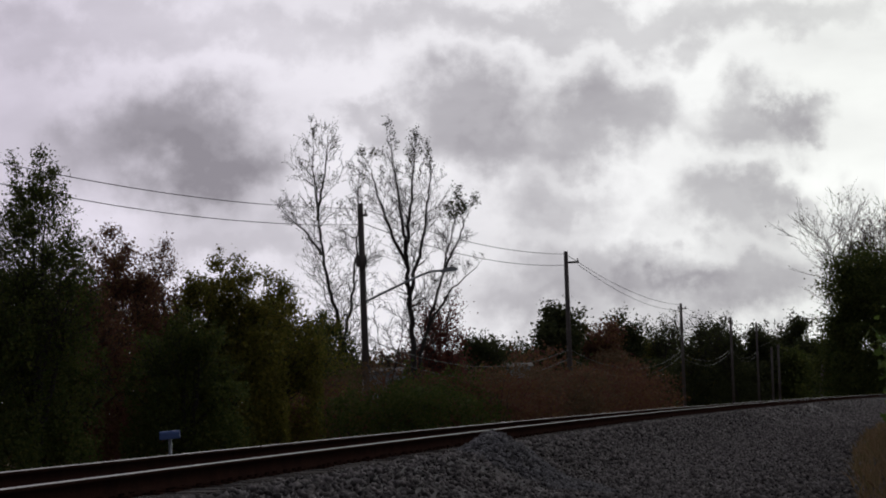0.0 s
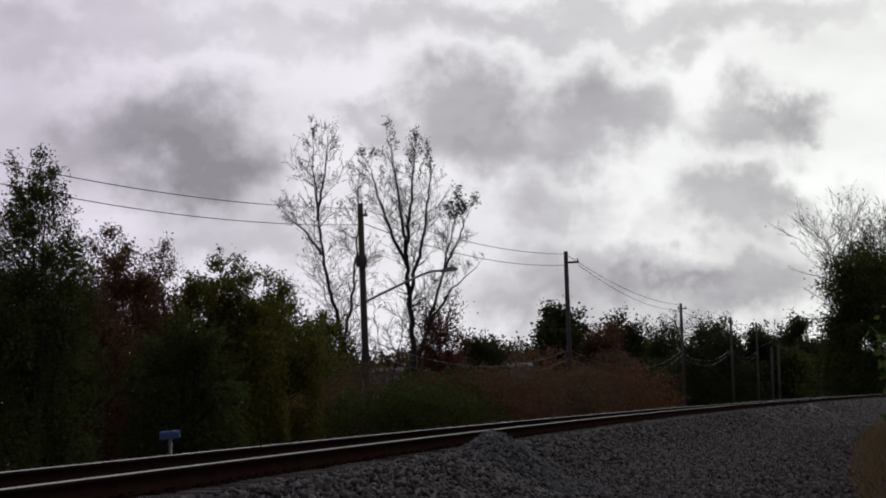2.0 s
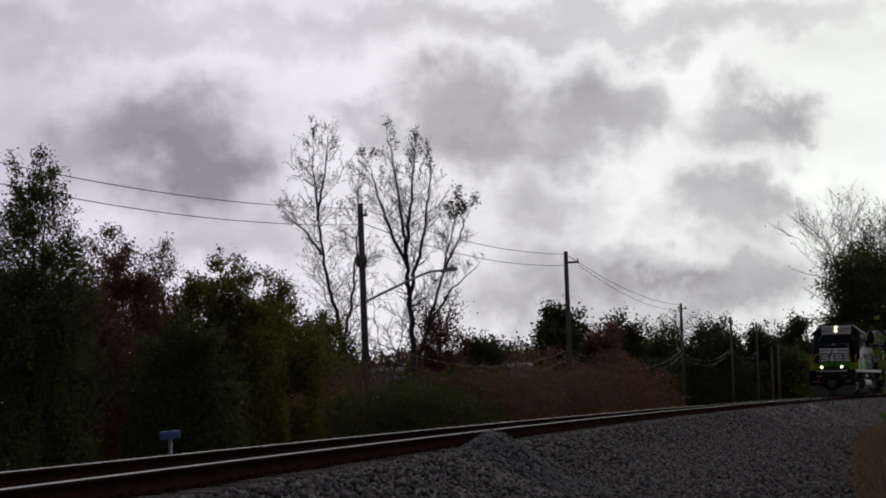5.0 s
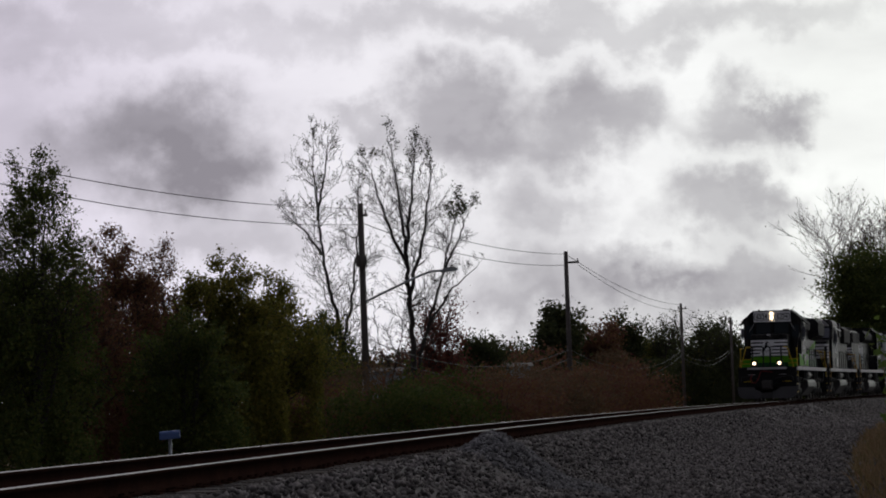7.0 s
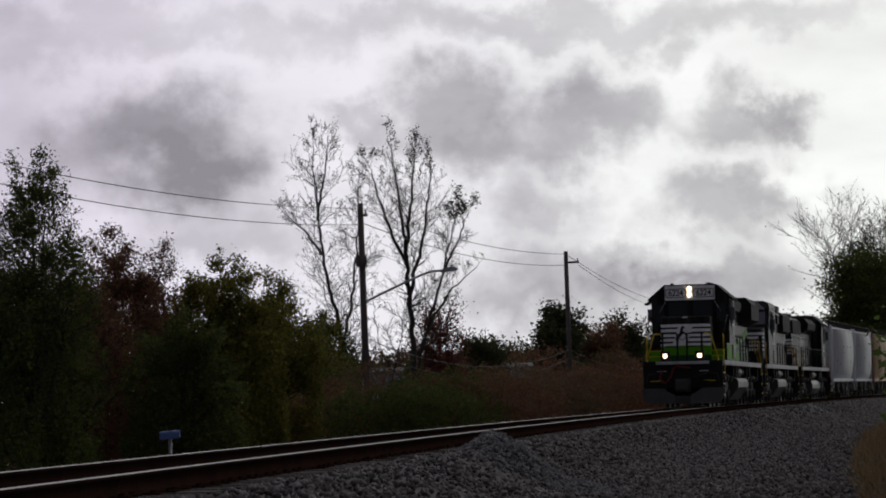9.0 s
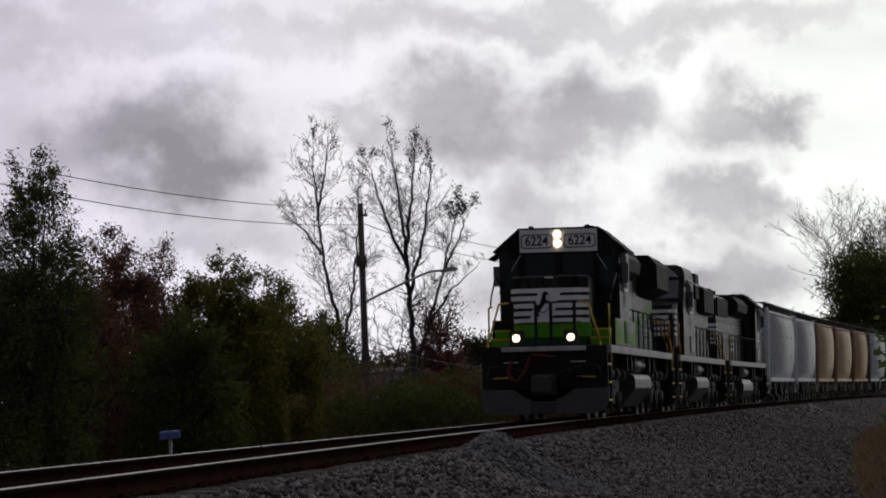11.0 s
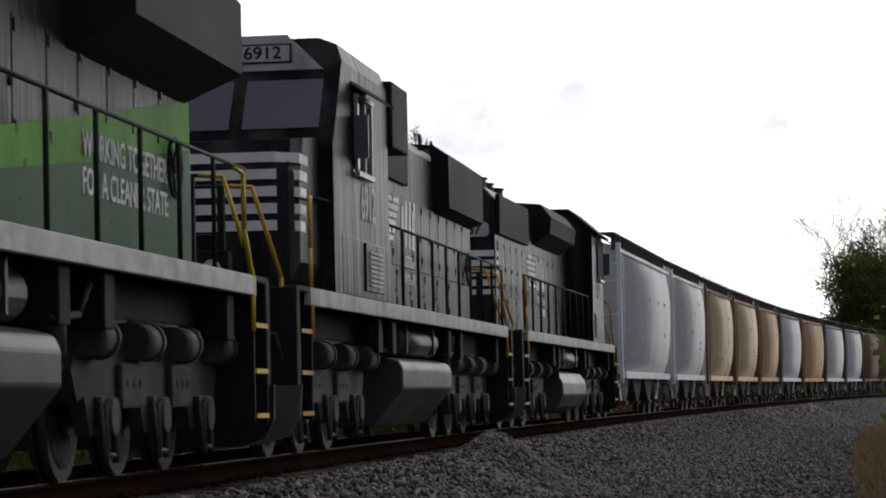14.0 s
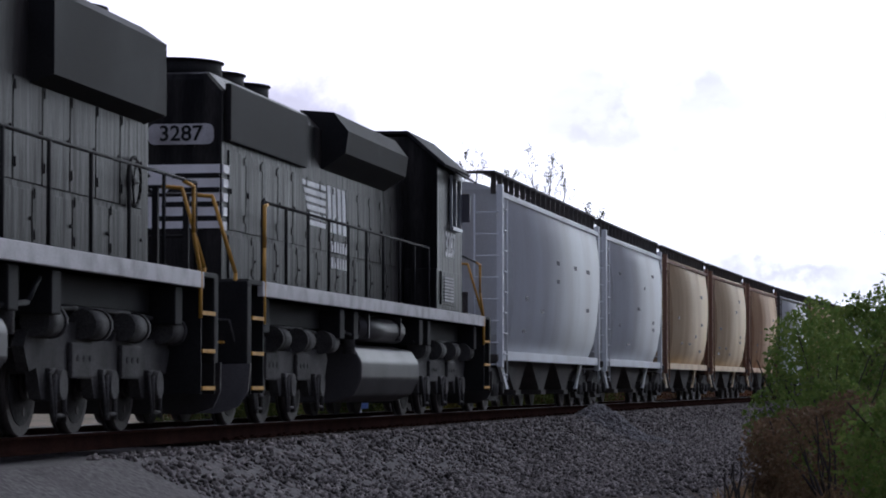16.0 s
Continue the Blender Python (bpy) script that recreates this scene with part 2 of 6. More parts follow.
def lettering(text, size, m, material, parent, label="", wide=1.0, name="lettering"):
    """Words in the built-in font as a thin mesh in the parent's space; wide stretches them sideways."""
    cu = bpy.data.curves.new(name, "FONT")
    cu.body, cu.size, cu.extrude, cu.align_x, cu.align_y = text, size, 0.002, "CENTER", "CENTER"
    cu.offset = size * 0.016
    tmp = bpy.data.objects.new(name, cu)
    me = bpy.data.meshes.new_from_object(tmp)
    bpy.data.objects.remove(tmp)
    me.transform(m @ Matrix.Diagonal((wide, 1, 1, 1)))
    me.materials.clear()
    me.materials.append(material)
    ob = new(name, me)
    ob.parent = parent
    if label:
        ob["label"] = label
    return ob


FRONT = Matrix(((1, 0, 0, 0), (0, 0, -1, 0), (0, 1, 0, 0), (0, 0, 0, 1)))  # text that faces -y
SIDE = Matrix(((0, 0, 1, 0), (1, 0, 0, 0), (0, 1, 0, 0), (0, 0, 0, 1)))    # text that faces +x


def raw_mesh(name, verts, faces, material, parent=None, smooth=False, label=""):
    """A mesh from numpy arrays; faces of one size."""
    me = bpy.data.meshes.new(name)
    nv, nf, k = len(verts), len(faces), faces.shape[1]
    me.vertices.add(nv)
    me.vertices.foreach_set("co", np.ascontiguousarray(verts, dtype=np.float32).ravel())
    me.loops.add(nf * k)
    me.loops.foreach_set("vertex_index", np.ascontiguousarray(faces, dtype=np.int32).ravel())
    me.polygons.add(nf)
    me.polygons.foreach_set("loop_start", np.arange(0, nf * k, k, dtype=np.int32))
    if smooth:
        me.polygons.foreach_set("use_smooth", np.ones(nf, dtype=bool))
    me.update(calc_edges=True)
    me.validate()
    me.materials.append(material)
    ob = new(name, me)
    ob.parent = parent
    if label:
        ob["label"] = label
    return ob


def empty(name, label, category, group="", kind=""):
    return tagged(new(name), label, category, group, kind)


# ---- ground ----
PROFILE = [(-1400, -0.5), (-300, -1.2), (-60, -1.35), (-14, -1.5), (-6, -1.45), (-3.1, -0.95), (-1.75, -0.27), (1.75, -0.27), (2.9, -0.82), (3.8, -0.97),
           (7.5, -1.0), (10.5, -0.9), (16, -0.7), (60, -0.5), (1400, 0.5)]


def ground_z(w):
    return float(np.interp(w, [p[0] for p in PROFILE], [p[1] for p in PROFILE]))


def track_coords(x, y):
    """s and w of a place on the ground."""
    s = y - 40
    for _ in range(6):
        p = track(s, 0, 0, False)
        a = A0 + KURV * s
        s += (x - p.x) * math.sin(a) + (y - p.y) * math.cos(a)
    p = track(s, 0, 0, False)
    a = A0 + KURV * s
    return s, (x - p.x) * math.cos(a) - (y - p.y) * math.sin(a)


def ground_at(x, y):
    s, w = track_coords(x, y)
    return ground_z(w) - 0.0007 * s


def make_ground():
    ws = sorted(set([p[0] for p in PROFILE] + [-800, -150, -100, -40, -25, -18, -10, -8, -4.5, -2.4, 2.2, 2.5, 3.3, 4.5, 5.2, 6, 6.8, 8.2, 9, 9.7, 12, 14, 20, 26, 35, 45, 100, 200, 500]))
    ss = [-260, -160, -110, -90] + [round(-80 + i * 1.0, 2) for i in range(190)] + [112, 116, 120, 126, 132, 140, 150, 162, 176, 192, 210, 235, 265, 300, 350, 420, 520, 680, 900, 1200]
    verts, mats = [], []
    for s in ss:
        for w in ws:
            p = track(s, w, 0, False)
            near = 1.0 if 1.7 < abs(w) < 30 else 0.0
            bump = 0.05 * noise.noise((p.x * 0.45, p.y * 0.45, 0)) + 0.025 * noise.noise((p.x * 1.7, p.y * 1.7, 4))
            p.z += ground_z(w) + near * bump
            verts.append(p)
    n = len(ws)
    faces = [(i * n + j, i * n + j + 1, (i + 1) * n + j + 1, (i + 1) * n + j) for i in range(len(ss) - 1) for j in range(n - 1)]
    ob = raw_mesh("ground", np.array(verts), np.array(faces), BALLAST, smooth=True)
    me = ob.data
    me.materials.append(LANE)
    me.materials.append(FIELD)
    idx = []
    for i in range(len(ss) - 1):
        for j in range(n - 1):
            w = (ws[j] + ws[j + 1]) / 2 + 0.5 * math.sin(ss[i] * 0.35) * (1 if ws[j] > 5 else 0)
            idx.append(0 if -3.6 < w < 3.6 else 1 if 3.6 <= w < 8.6 else 2)
    me.polygons.foreach_set("material_index", idx)
    tagged(ob, "grey ballast bed, gravel lane and dry rough grass", "ground", kind="structure")


LANE = surface("trodden_gravel_lane", (0.085, 0.077, 0.072), 0.9, vary=0.6, dirt_sheen=(0.065, 0.052, 0.044), dirt_sheen_scale=0.6, dirt_sheen_amount=0.7, bump=0.9, scale=1.6, spec=0.0)
FIELD = surface("rough_dry_grass_ground", (0.15, 0.112, 0.066), 0.95, vary=0.45, dirt_sheen=(0.05, 0.055, 0.022), dirt_sheen_scale=0.12, dirt_sheen_amount=0.9, bump=0.8, scale=1.0)


def stones(name, centres, sizes, material, seed, label, category):
    """Many small broken stones as one mesh: squashed, skewed eight-sided lumps."""
    rng = np.random.default_rng(seed)
    base = np.array([(1, 0, 0), (0, 1, 0), (-1, 0, 0), (0, -1, 0), (0.25, 0.1, 0.9), (0.1, -0.2, -0.9)], dtype=float)
    tri = np.array([(0, 1, 4), (1, 2, 4), (2, 3, 4), (3, 0, 4), (1, 0, 5), (2, 1, 5), (3, 2, 5), (0, 3, 5)])
    n = len(centres)
    v = base[None] + rng.uniform(-0.35, 0.35, (n, 6, 3))
    v *= rng.uniform(0.55, 1.15, (n, 1, 3)) * sizes[:, None, None]
    a, b = rng.uniform(0, 6.283, n), rng.uniform(-0.9, 0.9, n)
    ca, sa, cb, sb = np.cos(a)[:, None], np.sin(a)[:, None], np.cos(b)[:, None], np.sin(b)[:, None]
    x, y, z = v[..., 0], v[..., 1], v[..., 2]
    y, z = y * cb - z * sb, y * sb + z * cb
    x, y = x * ca - y * sa, x * sa + y * ca
    v = np.stack((x, y, z), -1) + centres[:, None]
    f = (tri[None] + (np.arange(n) * 6)[:, None, None]).reshape(-1, 3)
    return tagged(raw_mesh(name, v.reshape(-1, 3), f, material), label, category, kind="stuff")


def make_ballast():
    rng = np.random.default_rng(5)
    n = 95000
    s = rng.uniform(-36, 75, n)
    keep = rng.uniform(0, 1, n) < np.interp(s, [-36, 20, 75], [1, 1, 0.45])
    s = s[keep]
    w = rng.uniform(1.25, 9.0, len(s))
    thin = rng.uniform(0, 1, len(s)) < np.interp(w, [1.25, 3.2, 5.6, 9.0], [1, 0.95, 0.55, 0.15])
    s, w = s[thin], w[thin]
    c = np.array([track(a, b, 0, False) + Vector((0, 0, ground_z(b))) for a, b in zip(s, w)])
    c[:, 2] += rng.uniform(0.0, 0.035, len(c))
    stones("ballast_stones", c, rng.uniform(0.026, 0.058, len(c)), STONE, 6, "loose grey crushed-rock ballast beside the track", "ballast")
    n = 16000
    s, w = rng.uniform(72, 165, n), rng.uniform(1.25, 8.2, n)
    c = np.array([track(a, b, 0, False) + Vector((0, 0, ground_z(b))) for a, b in zip(s, w)])
    stones("ballast_stones", c, rng.uniform(0.05, 0.1, n), STONE, 8, "grey crushed rock along the far track", "ballast")
    # inner stones between the ties
    n = 9000
    s, w = rng.uniform(-24, 70, n), rng.uniform(-2.4, 1.25, n)
    c = np.array([track(a, b, 0, False) + Vector((0, 0, -0.26)) for a, b in zip(s, w)])
    stones("ballast_stones", c, rng.uniform(0.025, 0.05, n), DARKSTONE, 7, "dark oily ballast between the ties", "ballast")


def make_heap():
    """The mound of spilled ballast beside the track."""
    rng = np.random.default_rng(9)
    cx, cy = 1.15, 43.0
    def z(x, y):
        a = math.exp(-((x + 0.35) / 0.62) ** 2 - (y / 1.9) ** 2) * 0.40
        b = math.exp(-((x - 0.75) / 0.8) ** 2 - ((y + 0.4) / 1.8) ** 2) * 0.16
        return a + b + 0.05 * noise.noise((x * 2.3, y * 2.3, 3))
    n = 40
    verts = [(cx - 2.4 + 4.8 * i / n, cy - 4 + 8 * j / n, 0) for i in range(n + 1) for j in range(n + 1)]
    verts = np.array([(x, y, ground_at(x, y) - 0.09 + z(x - cx, y - cy)) for x, y, _ in verts])
    faces = np.array([(i * (n + 1) + j, (i + 1) * (n + 1) + j, (i + 1) * (n + 1) + j + 1, i * (n + 1) + j + 1) for i in range(n) for j in range(n)])
    heap = raw_mesh("gravel_heap", verts, faces, BALLAST, smooth=True)
    tagged(heap, "low heap of spilled dark grey ballast beside the track", "gravel heap", kind="structure")
    x, y = rng.normal(0, 0.95, 6500), rng.normal(0, 1.6, 6500)
    ok = np.array([z(a, b) > 0.09 for a, b in zip(x, y)])
    c = np.array([(cx + a, cy + b, ground_at(cx + a, cy + b) - 0.075 + z(a, b)) for a, b in zip(x[ok], y[ok])])
    s = stones("heap_stones", c, rng.uniform(0.02, 0.055, len(c)), DARKSTONE, 10, "dark broken stones lying on the ballast heap", "gravel")


def make_track():
    """Two rails on ties; the nearer ties are parts of their own."""
    root = empty("railroad_track", "single railroad track with rusty rails and dark wooden ties", "track", kind="structure")
    prof = [(-0.07, -0.19), (0.07, -0.19), (0.07, -0.175), (0.012, -0.155), (0.012, -0.05), (0.036, -0.04), (0.036, -0.006), (0.028, 0.0), (-0.028, 0.0), (-0.036, -0.006),
            (-0.036, -0.04), (-0.012, -0.05), (-0.012, -0.155), (-0.07, -0.175)]
    ss = [-160, -120, -90] + [-75 + 2.5 * i for i in range(150)]
    for side in (-0.752, 0.752):
        v = np.array([track(s, side + a, b) for s in ss for a, b in prof])
        k = len(prof)
        f = np.array([(i * k + j, i * k + (j + 1) % k, (i + 1) * k + (j + 1) % k, (i + 1) * k + j) for i in range(len(ss) - 1) for j in range(k)])
        ob = raw_mesh("rail", v, f, RAILSIDE, root)
        ob.data.materials.append(RAILTOP)
        ob.data.polygons.foreach_set("material_index", [1 if j % k in (6, 7, 8) else 0 for j in range(len(f))])
    bm = bmesh.new()
    box(bm, -1.3, 1.3, -0.115, 0.115, -0.37, -0.195, bevel=0.015)
    first = part("tie", bm, TIE, root)
    bm = bmesh.new()
    for x in (-0.752, 0.752):
        box(bm, x - 0.18, x + 0.18, -0.09, 0.09, -0.195, -0.178)
        for dy in (-0.05, 0.05):
            for dx in (-0.1, 0.1):
                box(bm, x + dx - 0.015, x + dx + 0.015, dy - 0.015, dy + 0.015, -0.18, -0.155)
    plate = part("tie_plate", bm, RAILSIDE, first)
    rng = random.Random(3)
    for i in range(300):
        s = -28 + i * 0.5
        p = track(s, rng.uniform(-0.05, 0.05), rng.uniform(-0.012, 0.004))
        m = Matrix.Translation(p) @ pose(0, 0, 0, 0, 0, -math.degrees(A0 + KURV * s) + rng.uniform(-1.2, 1.2)) @ pose(0, 0, 0, 0, math.degrees(CANT), 0)
        if i == 0:
            first.matrix_basis = m
        else:
            copy_thing(first, m)
    bm = bmesh.new()
    for i in range(420):
        s = 122 + i * 0.5
        m = Matrix.Translation(track(s)) @ pose(0, 0, 0, 0, 0, -math.degrees(A0 + KURV * s))
        bmesh.ops.create_cube(bm, size=1.0, matrix=m @ Matrix.Translation((0, 0, -0.28)) @ Matrix.Diagonal((2.6, 0.23, 0.17, 1)))
    tagged(part("far_ties", bm, TIE, root), kind="stuff")


# ---- locomotives: x to the side, y from the front coupler backwards, z over the rail tops ----
WHEELS = []


def wheelset(y, radius, parent):
    """Two flanged wheels on an axle, turning about their own centre."""
    bm = bmesh.new()
    for sx in (-1, 1):
        rod(bm, (sx * 0.70, 0, 0), (sx * 0.73, 0, 0), radius + 0.025, seg=28)
        rod(bm, (sx * 0.72, 0, 0), (sx * 0.835, 0, 0), radius, seg=28)
        rod(bm, (sx * 0.83, 0, 0), (sx * 0.845, 0, 0), radius * 0.8, seg=24, mi=1)
        rod(bm, (sx * 0.84, 0, 0), (sx * 0.90, 0, 0), radius * 0.3, seg=12)
        for k in range(3):
            a = k * 2.094
            rod(bm, (sx * 0.843, radius * 0.55 * math.cos(a), radius * 0.55 * math.sin(a)), (sx * 0.852, radius * 0.55 * math.cos(a), radius * 0.55 * math.sin(a)), radius * 0.09, seg=8)
    rod(bm, (-1.0, 0, 0), (1.0, 0, 0), 0.09, seg=10)
    ob = part("wheelset", bm, [WHEELSTEEL, GRIME], parent)
    ob.location = (0, y, radius)
    WHEELS.append((ob, y, radius))
    return ob


def loco_truck(y0, loco):
    """A six-wheel truck: two cast side frames with journal boxes and springs, and three wheelsets."""
    bm = bmesh.new()
    box(bm, -0.75, 0.75, y0 - 0.4, y0 + 0.4, 0.75, 1.0, bevel=0.04)
    truck = part("truck", bm, GRIME, loco, "grimy cast-steel six-wheel truck")
    for k in (-2.2, 2.2):
        bm = bmesh.new()
        box(bm, -1.02, 1.02, y0 + k - 0.1, y0 + k + 0.1, 0.6, 0.85)
        part("cross_member", bm, GRIME, truck)
    for sx in (-1, 1):
        bm = bmesh.new()
        x0, x1 = sx * 1.02, sx * 1.14
        out = []
        for k in (-1, 0, 1):
            c = y0 + k * 1.85
            out += [(c - 0.72, 0.62), (c - 0.5, 0.66), (c - 0.33, 0.36), (c + 0.33, 0.36), (c + 0.5, 0.66), (c + 0.72, 0.62)]
        top = [(y0 + 2.75, 0.86), (y0 + 2.6, 1.02), (y0 + 1.5, 0.98), (y0 + 1.2, 1.12), (y0 + 0.62, 1.12), (y0 + 0.3, 0.95), (y0 - 0.3, 0.95), (y0 - 0.62, 1.12), (y0 - 1.2, 1.12), (y0 - 1.5, 0.98), (y0 - 2.6, 1.02), (y0 - 2.75, 0.86)]
        slab(bm, out + top, "x", min(x0, x1), max(x0, x1))
        for k in (-0.93, 0.93):
            box(bm, sx * 1.14, sx * 1.2, y0 + k - 0.4, y0 + k + 0.4, 0.56, 0.92, bevel=0.03)
            for dy in (-0.22, 0.0, 0.22):
                rod(bm, (sx * 1.2, y0 + k + dy, 0.76), (sx * 1.206, y0 + k + dy, 0.76), 0.035, seg=8, mi=1)
        part("side_frame", bm, [GRIME, BLACK_MATT], truck)
        for k in (-1, 0, 1):
            bm = bmesh.new()
            c = y0 + k * 1.85
            box(bm, sx * 1.0, sx * 1.2, c - 0.2, c + 0.2, 0.34, 0.66, bevel=0.03)
            rod(bm, (sx * 1.18, c, 0.5), (sx * 1.27, c, 0.5), 0.15, seg=14)
            pipe(bm, [(sx * 1.2, c - 0.26, 0.62), (sx * 1.22, c - 0.2, 0.2), (sx * 1.22, c + 0.2, 0.2), (sx * 1.2, c + 0.26, 0.62)], 0.022)
            for dy in (-0.16, 0.16):
                rod(bm, (sx * 1.22, c + dy, 0.14), (sx * 1.22, c + dy, 0.6), 0.03, seg=6)
            part("journal_box", bm, GRIME, truck)
        for k in (-2.35, -0.75, 0.75, 2.35):
            bm = bmesh.new()
            rod(bm, (sx * 1.2, y0 + k - 0.26, 1.1), (sx * 1.2, y0 + k + 0.26, 1.1), 0.15, seg=14)
            rod(bm, (sx * 1.2, y0 + k + 0.24, 1.1), (sx * 1.2, y0 + k + 0.33, 1.1), 0.165, seg=14)
            part("brake_cylinder", bm, GRIME, truck)
        bm = bmesh.new()
        pipe(bm, [(sx * 1.12, y0 - 2.4, 1.22), (sx * 1.14, y0 - 1.0, 1.26), (sx * 1.14, y0 + 1.0, 1.26), (sx * 1.12, y0 + 2.4, 1.22)], 0.025)
        part("brake_pipe", bm, GRIME, truck)
    for k in (-1.85, 0, 1.85):
        wheelset(y0 + k, 0.51, truck)
    return truck


def emblem(parent, y, x0, x1, z0, z1, bars):
    """White panel on a hood end: dark bars at both sides and a dark rearing shape between them."""
    bm = bmesh.new()
    box(bm, x0, x1, y - 0.006, y + 0.006, z0, z1)
    part("end_panel", bm, WHITE, parent, "white panel with dark bars and a dark emblem")
    n, hgt = bars, (z1 - z0) / (2 * bars + 1)
    wid = x1 - x0
    for i in range(n):
        z = z1 - hgt * (2 * i + 1.6)
        cut = 0.04 * (i + 1) * wid
        bm = bmesh.new()
        slab(bm, [(x0, z - hgt * 0.36), (x0 + wid * 0.34 - cut, z - hgt * 0.36), (x0 + wid * 0.34 - cut + 0.05, z + hgt * 0.36), (x0, z + hgt * 0.36)], "y", y - 0.012, y - 0.004)
        part("dark_stripe", bm, BLACK_MATT, parent)
        bm = bmesh.new()
        slab(bm, [(x1, z - hgt * 0.36), (x1 - wid * 0.30 - cut, z - hgt * 0.36), (x1 - wid * 0.30 - cut + 0.05, z + hgt * 0.36), (x1, z + hgt * 0.36)], "y", y - 0.012, y - 0.004)
        part("dark_stripe", bm, BLACK_MATT, parent)
    bm = bmesh.new()
    c, h = (x0 + x1) / 2 + 0.03 * wid, z1 - z0
    u = lambda p: (c + p[0] * h, z0 + p[1] * h)
    body = [(-0.17, 0.93), (-0.05, 0.83), (-0.08, 0.80), (-0.15, 0.80), (-0.15, 0.66), (-0.06, 0.63), (-0.02, 0.57), (-0.03, 0.49), (-0.07, 0.50), (-0.085, 0.565), (-0.17, 0.54), (-0.26, 0.44), (-0.32, 0.35),
            (-0.37, 0.28), (-0.345, 0.16), (-0.40, 0.16), (-0.43, 0.26), (-0.45, 0.30), (-0.46, 0.22), (-0.50, 0.24), (-0.51, 0.37), (-0.44, 0.47), (-0.33, 0.56), (-0.29, 0.69), (-0.26, 0.82), (-0.20, 0.90)]
    slab(bm, [u(p) for p in body], "y", y - 0.012, y - 0.004)
    part("end_emblem", bm, BLACK_MATT, parent)


def handrail(parent, side, ys, z_deck, z_top, material, drop=None, x=1.42):
    """A walkway rail on stanchions."""
    for y in ys:
        bm = bmesh.new()
        rod(bm, (side * x, y, z_deck - 0.16), (side * x, y, z_top), 0.022)
        box(bm, side * x - 0.03, side * x + 0.03, y - 0.045, y + 0.045, z_deck - 0.17, z_deck + 0.02)
        part("stanchion", bm, BLACK_MATT, parent)
    bm = bmesh.new()
    pts = [(side * x, ys[0], z_top), (side * x, ys[-1], z_top)]
    if drop:
        pts = pts[:1] + [(side * x, drop[0], z_top), (side * x, drop[0] + 0.3, drop[1]), (side * x, ys[-1], drop[1])]
    pipe(bm, pts, 0.02)
    part("handrail", bm, material, parent)


def door_rows(parent, side, y0, y1, z0, z1, n, x, material=None):
    """Hood doors: a row of shallow panels with hinges and latches."""
    w = (y1 - y0) / n
    for i in range(n):
        a, b = y0 + i * w + 0.02, y0 + (i + 1) * w - 0.02
        bm = bmesh.new()
        box(bm, side * x, side * (x + 0.018), a, b, z0, z1, bevel=0.006)
        rod(bm, (side * (x + 0.02), b - 0.07, z0 + (z1 - z0) * 0.45), (side * (x + 0.02), b - 0.07, z0 + (z1 - z0) * 0.52), 0.02, seg=6)
        for k in (0.12, 0.86):
            box(bm, side * (x + 0.018), side * (x + 0.032), a + 0.03, a + 0.09, z0 + (z1 - z0) * k, z0 + (z1 - z0) * k + 0.1)
        part("hood_door", bm, material or BLACK, parent)


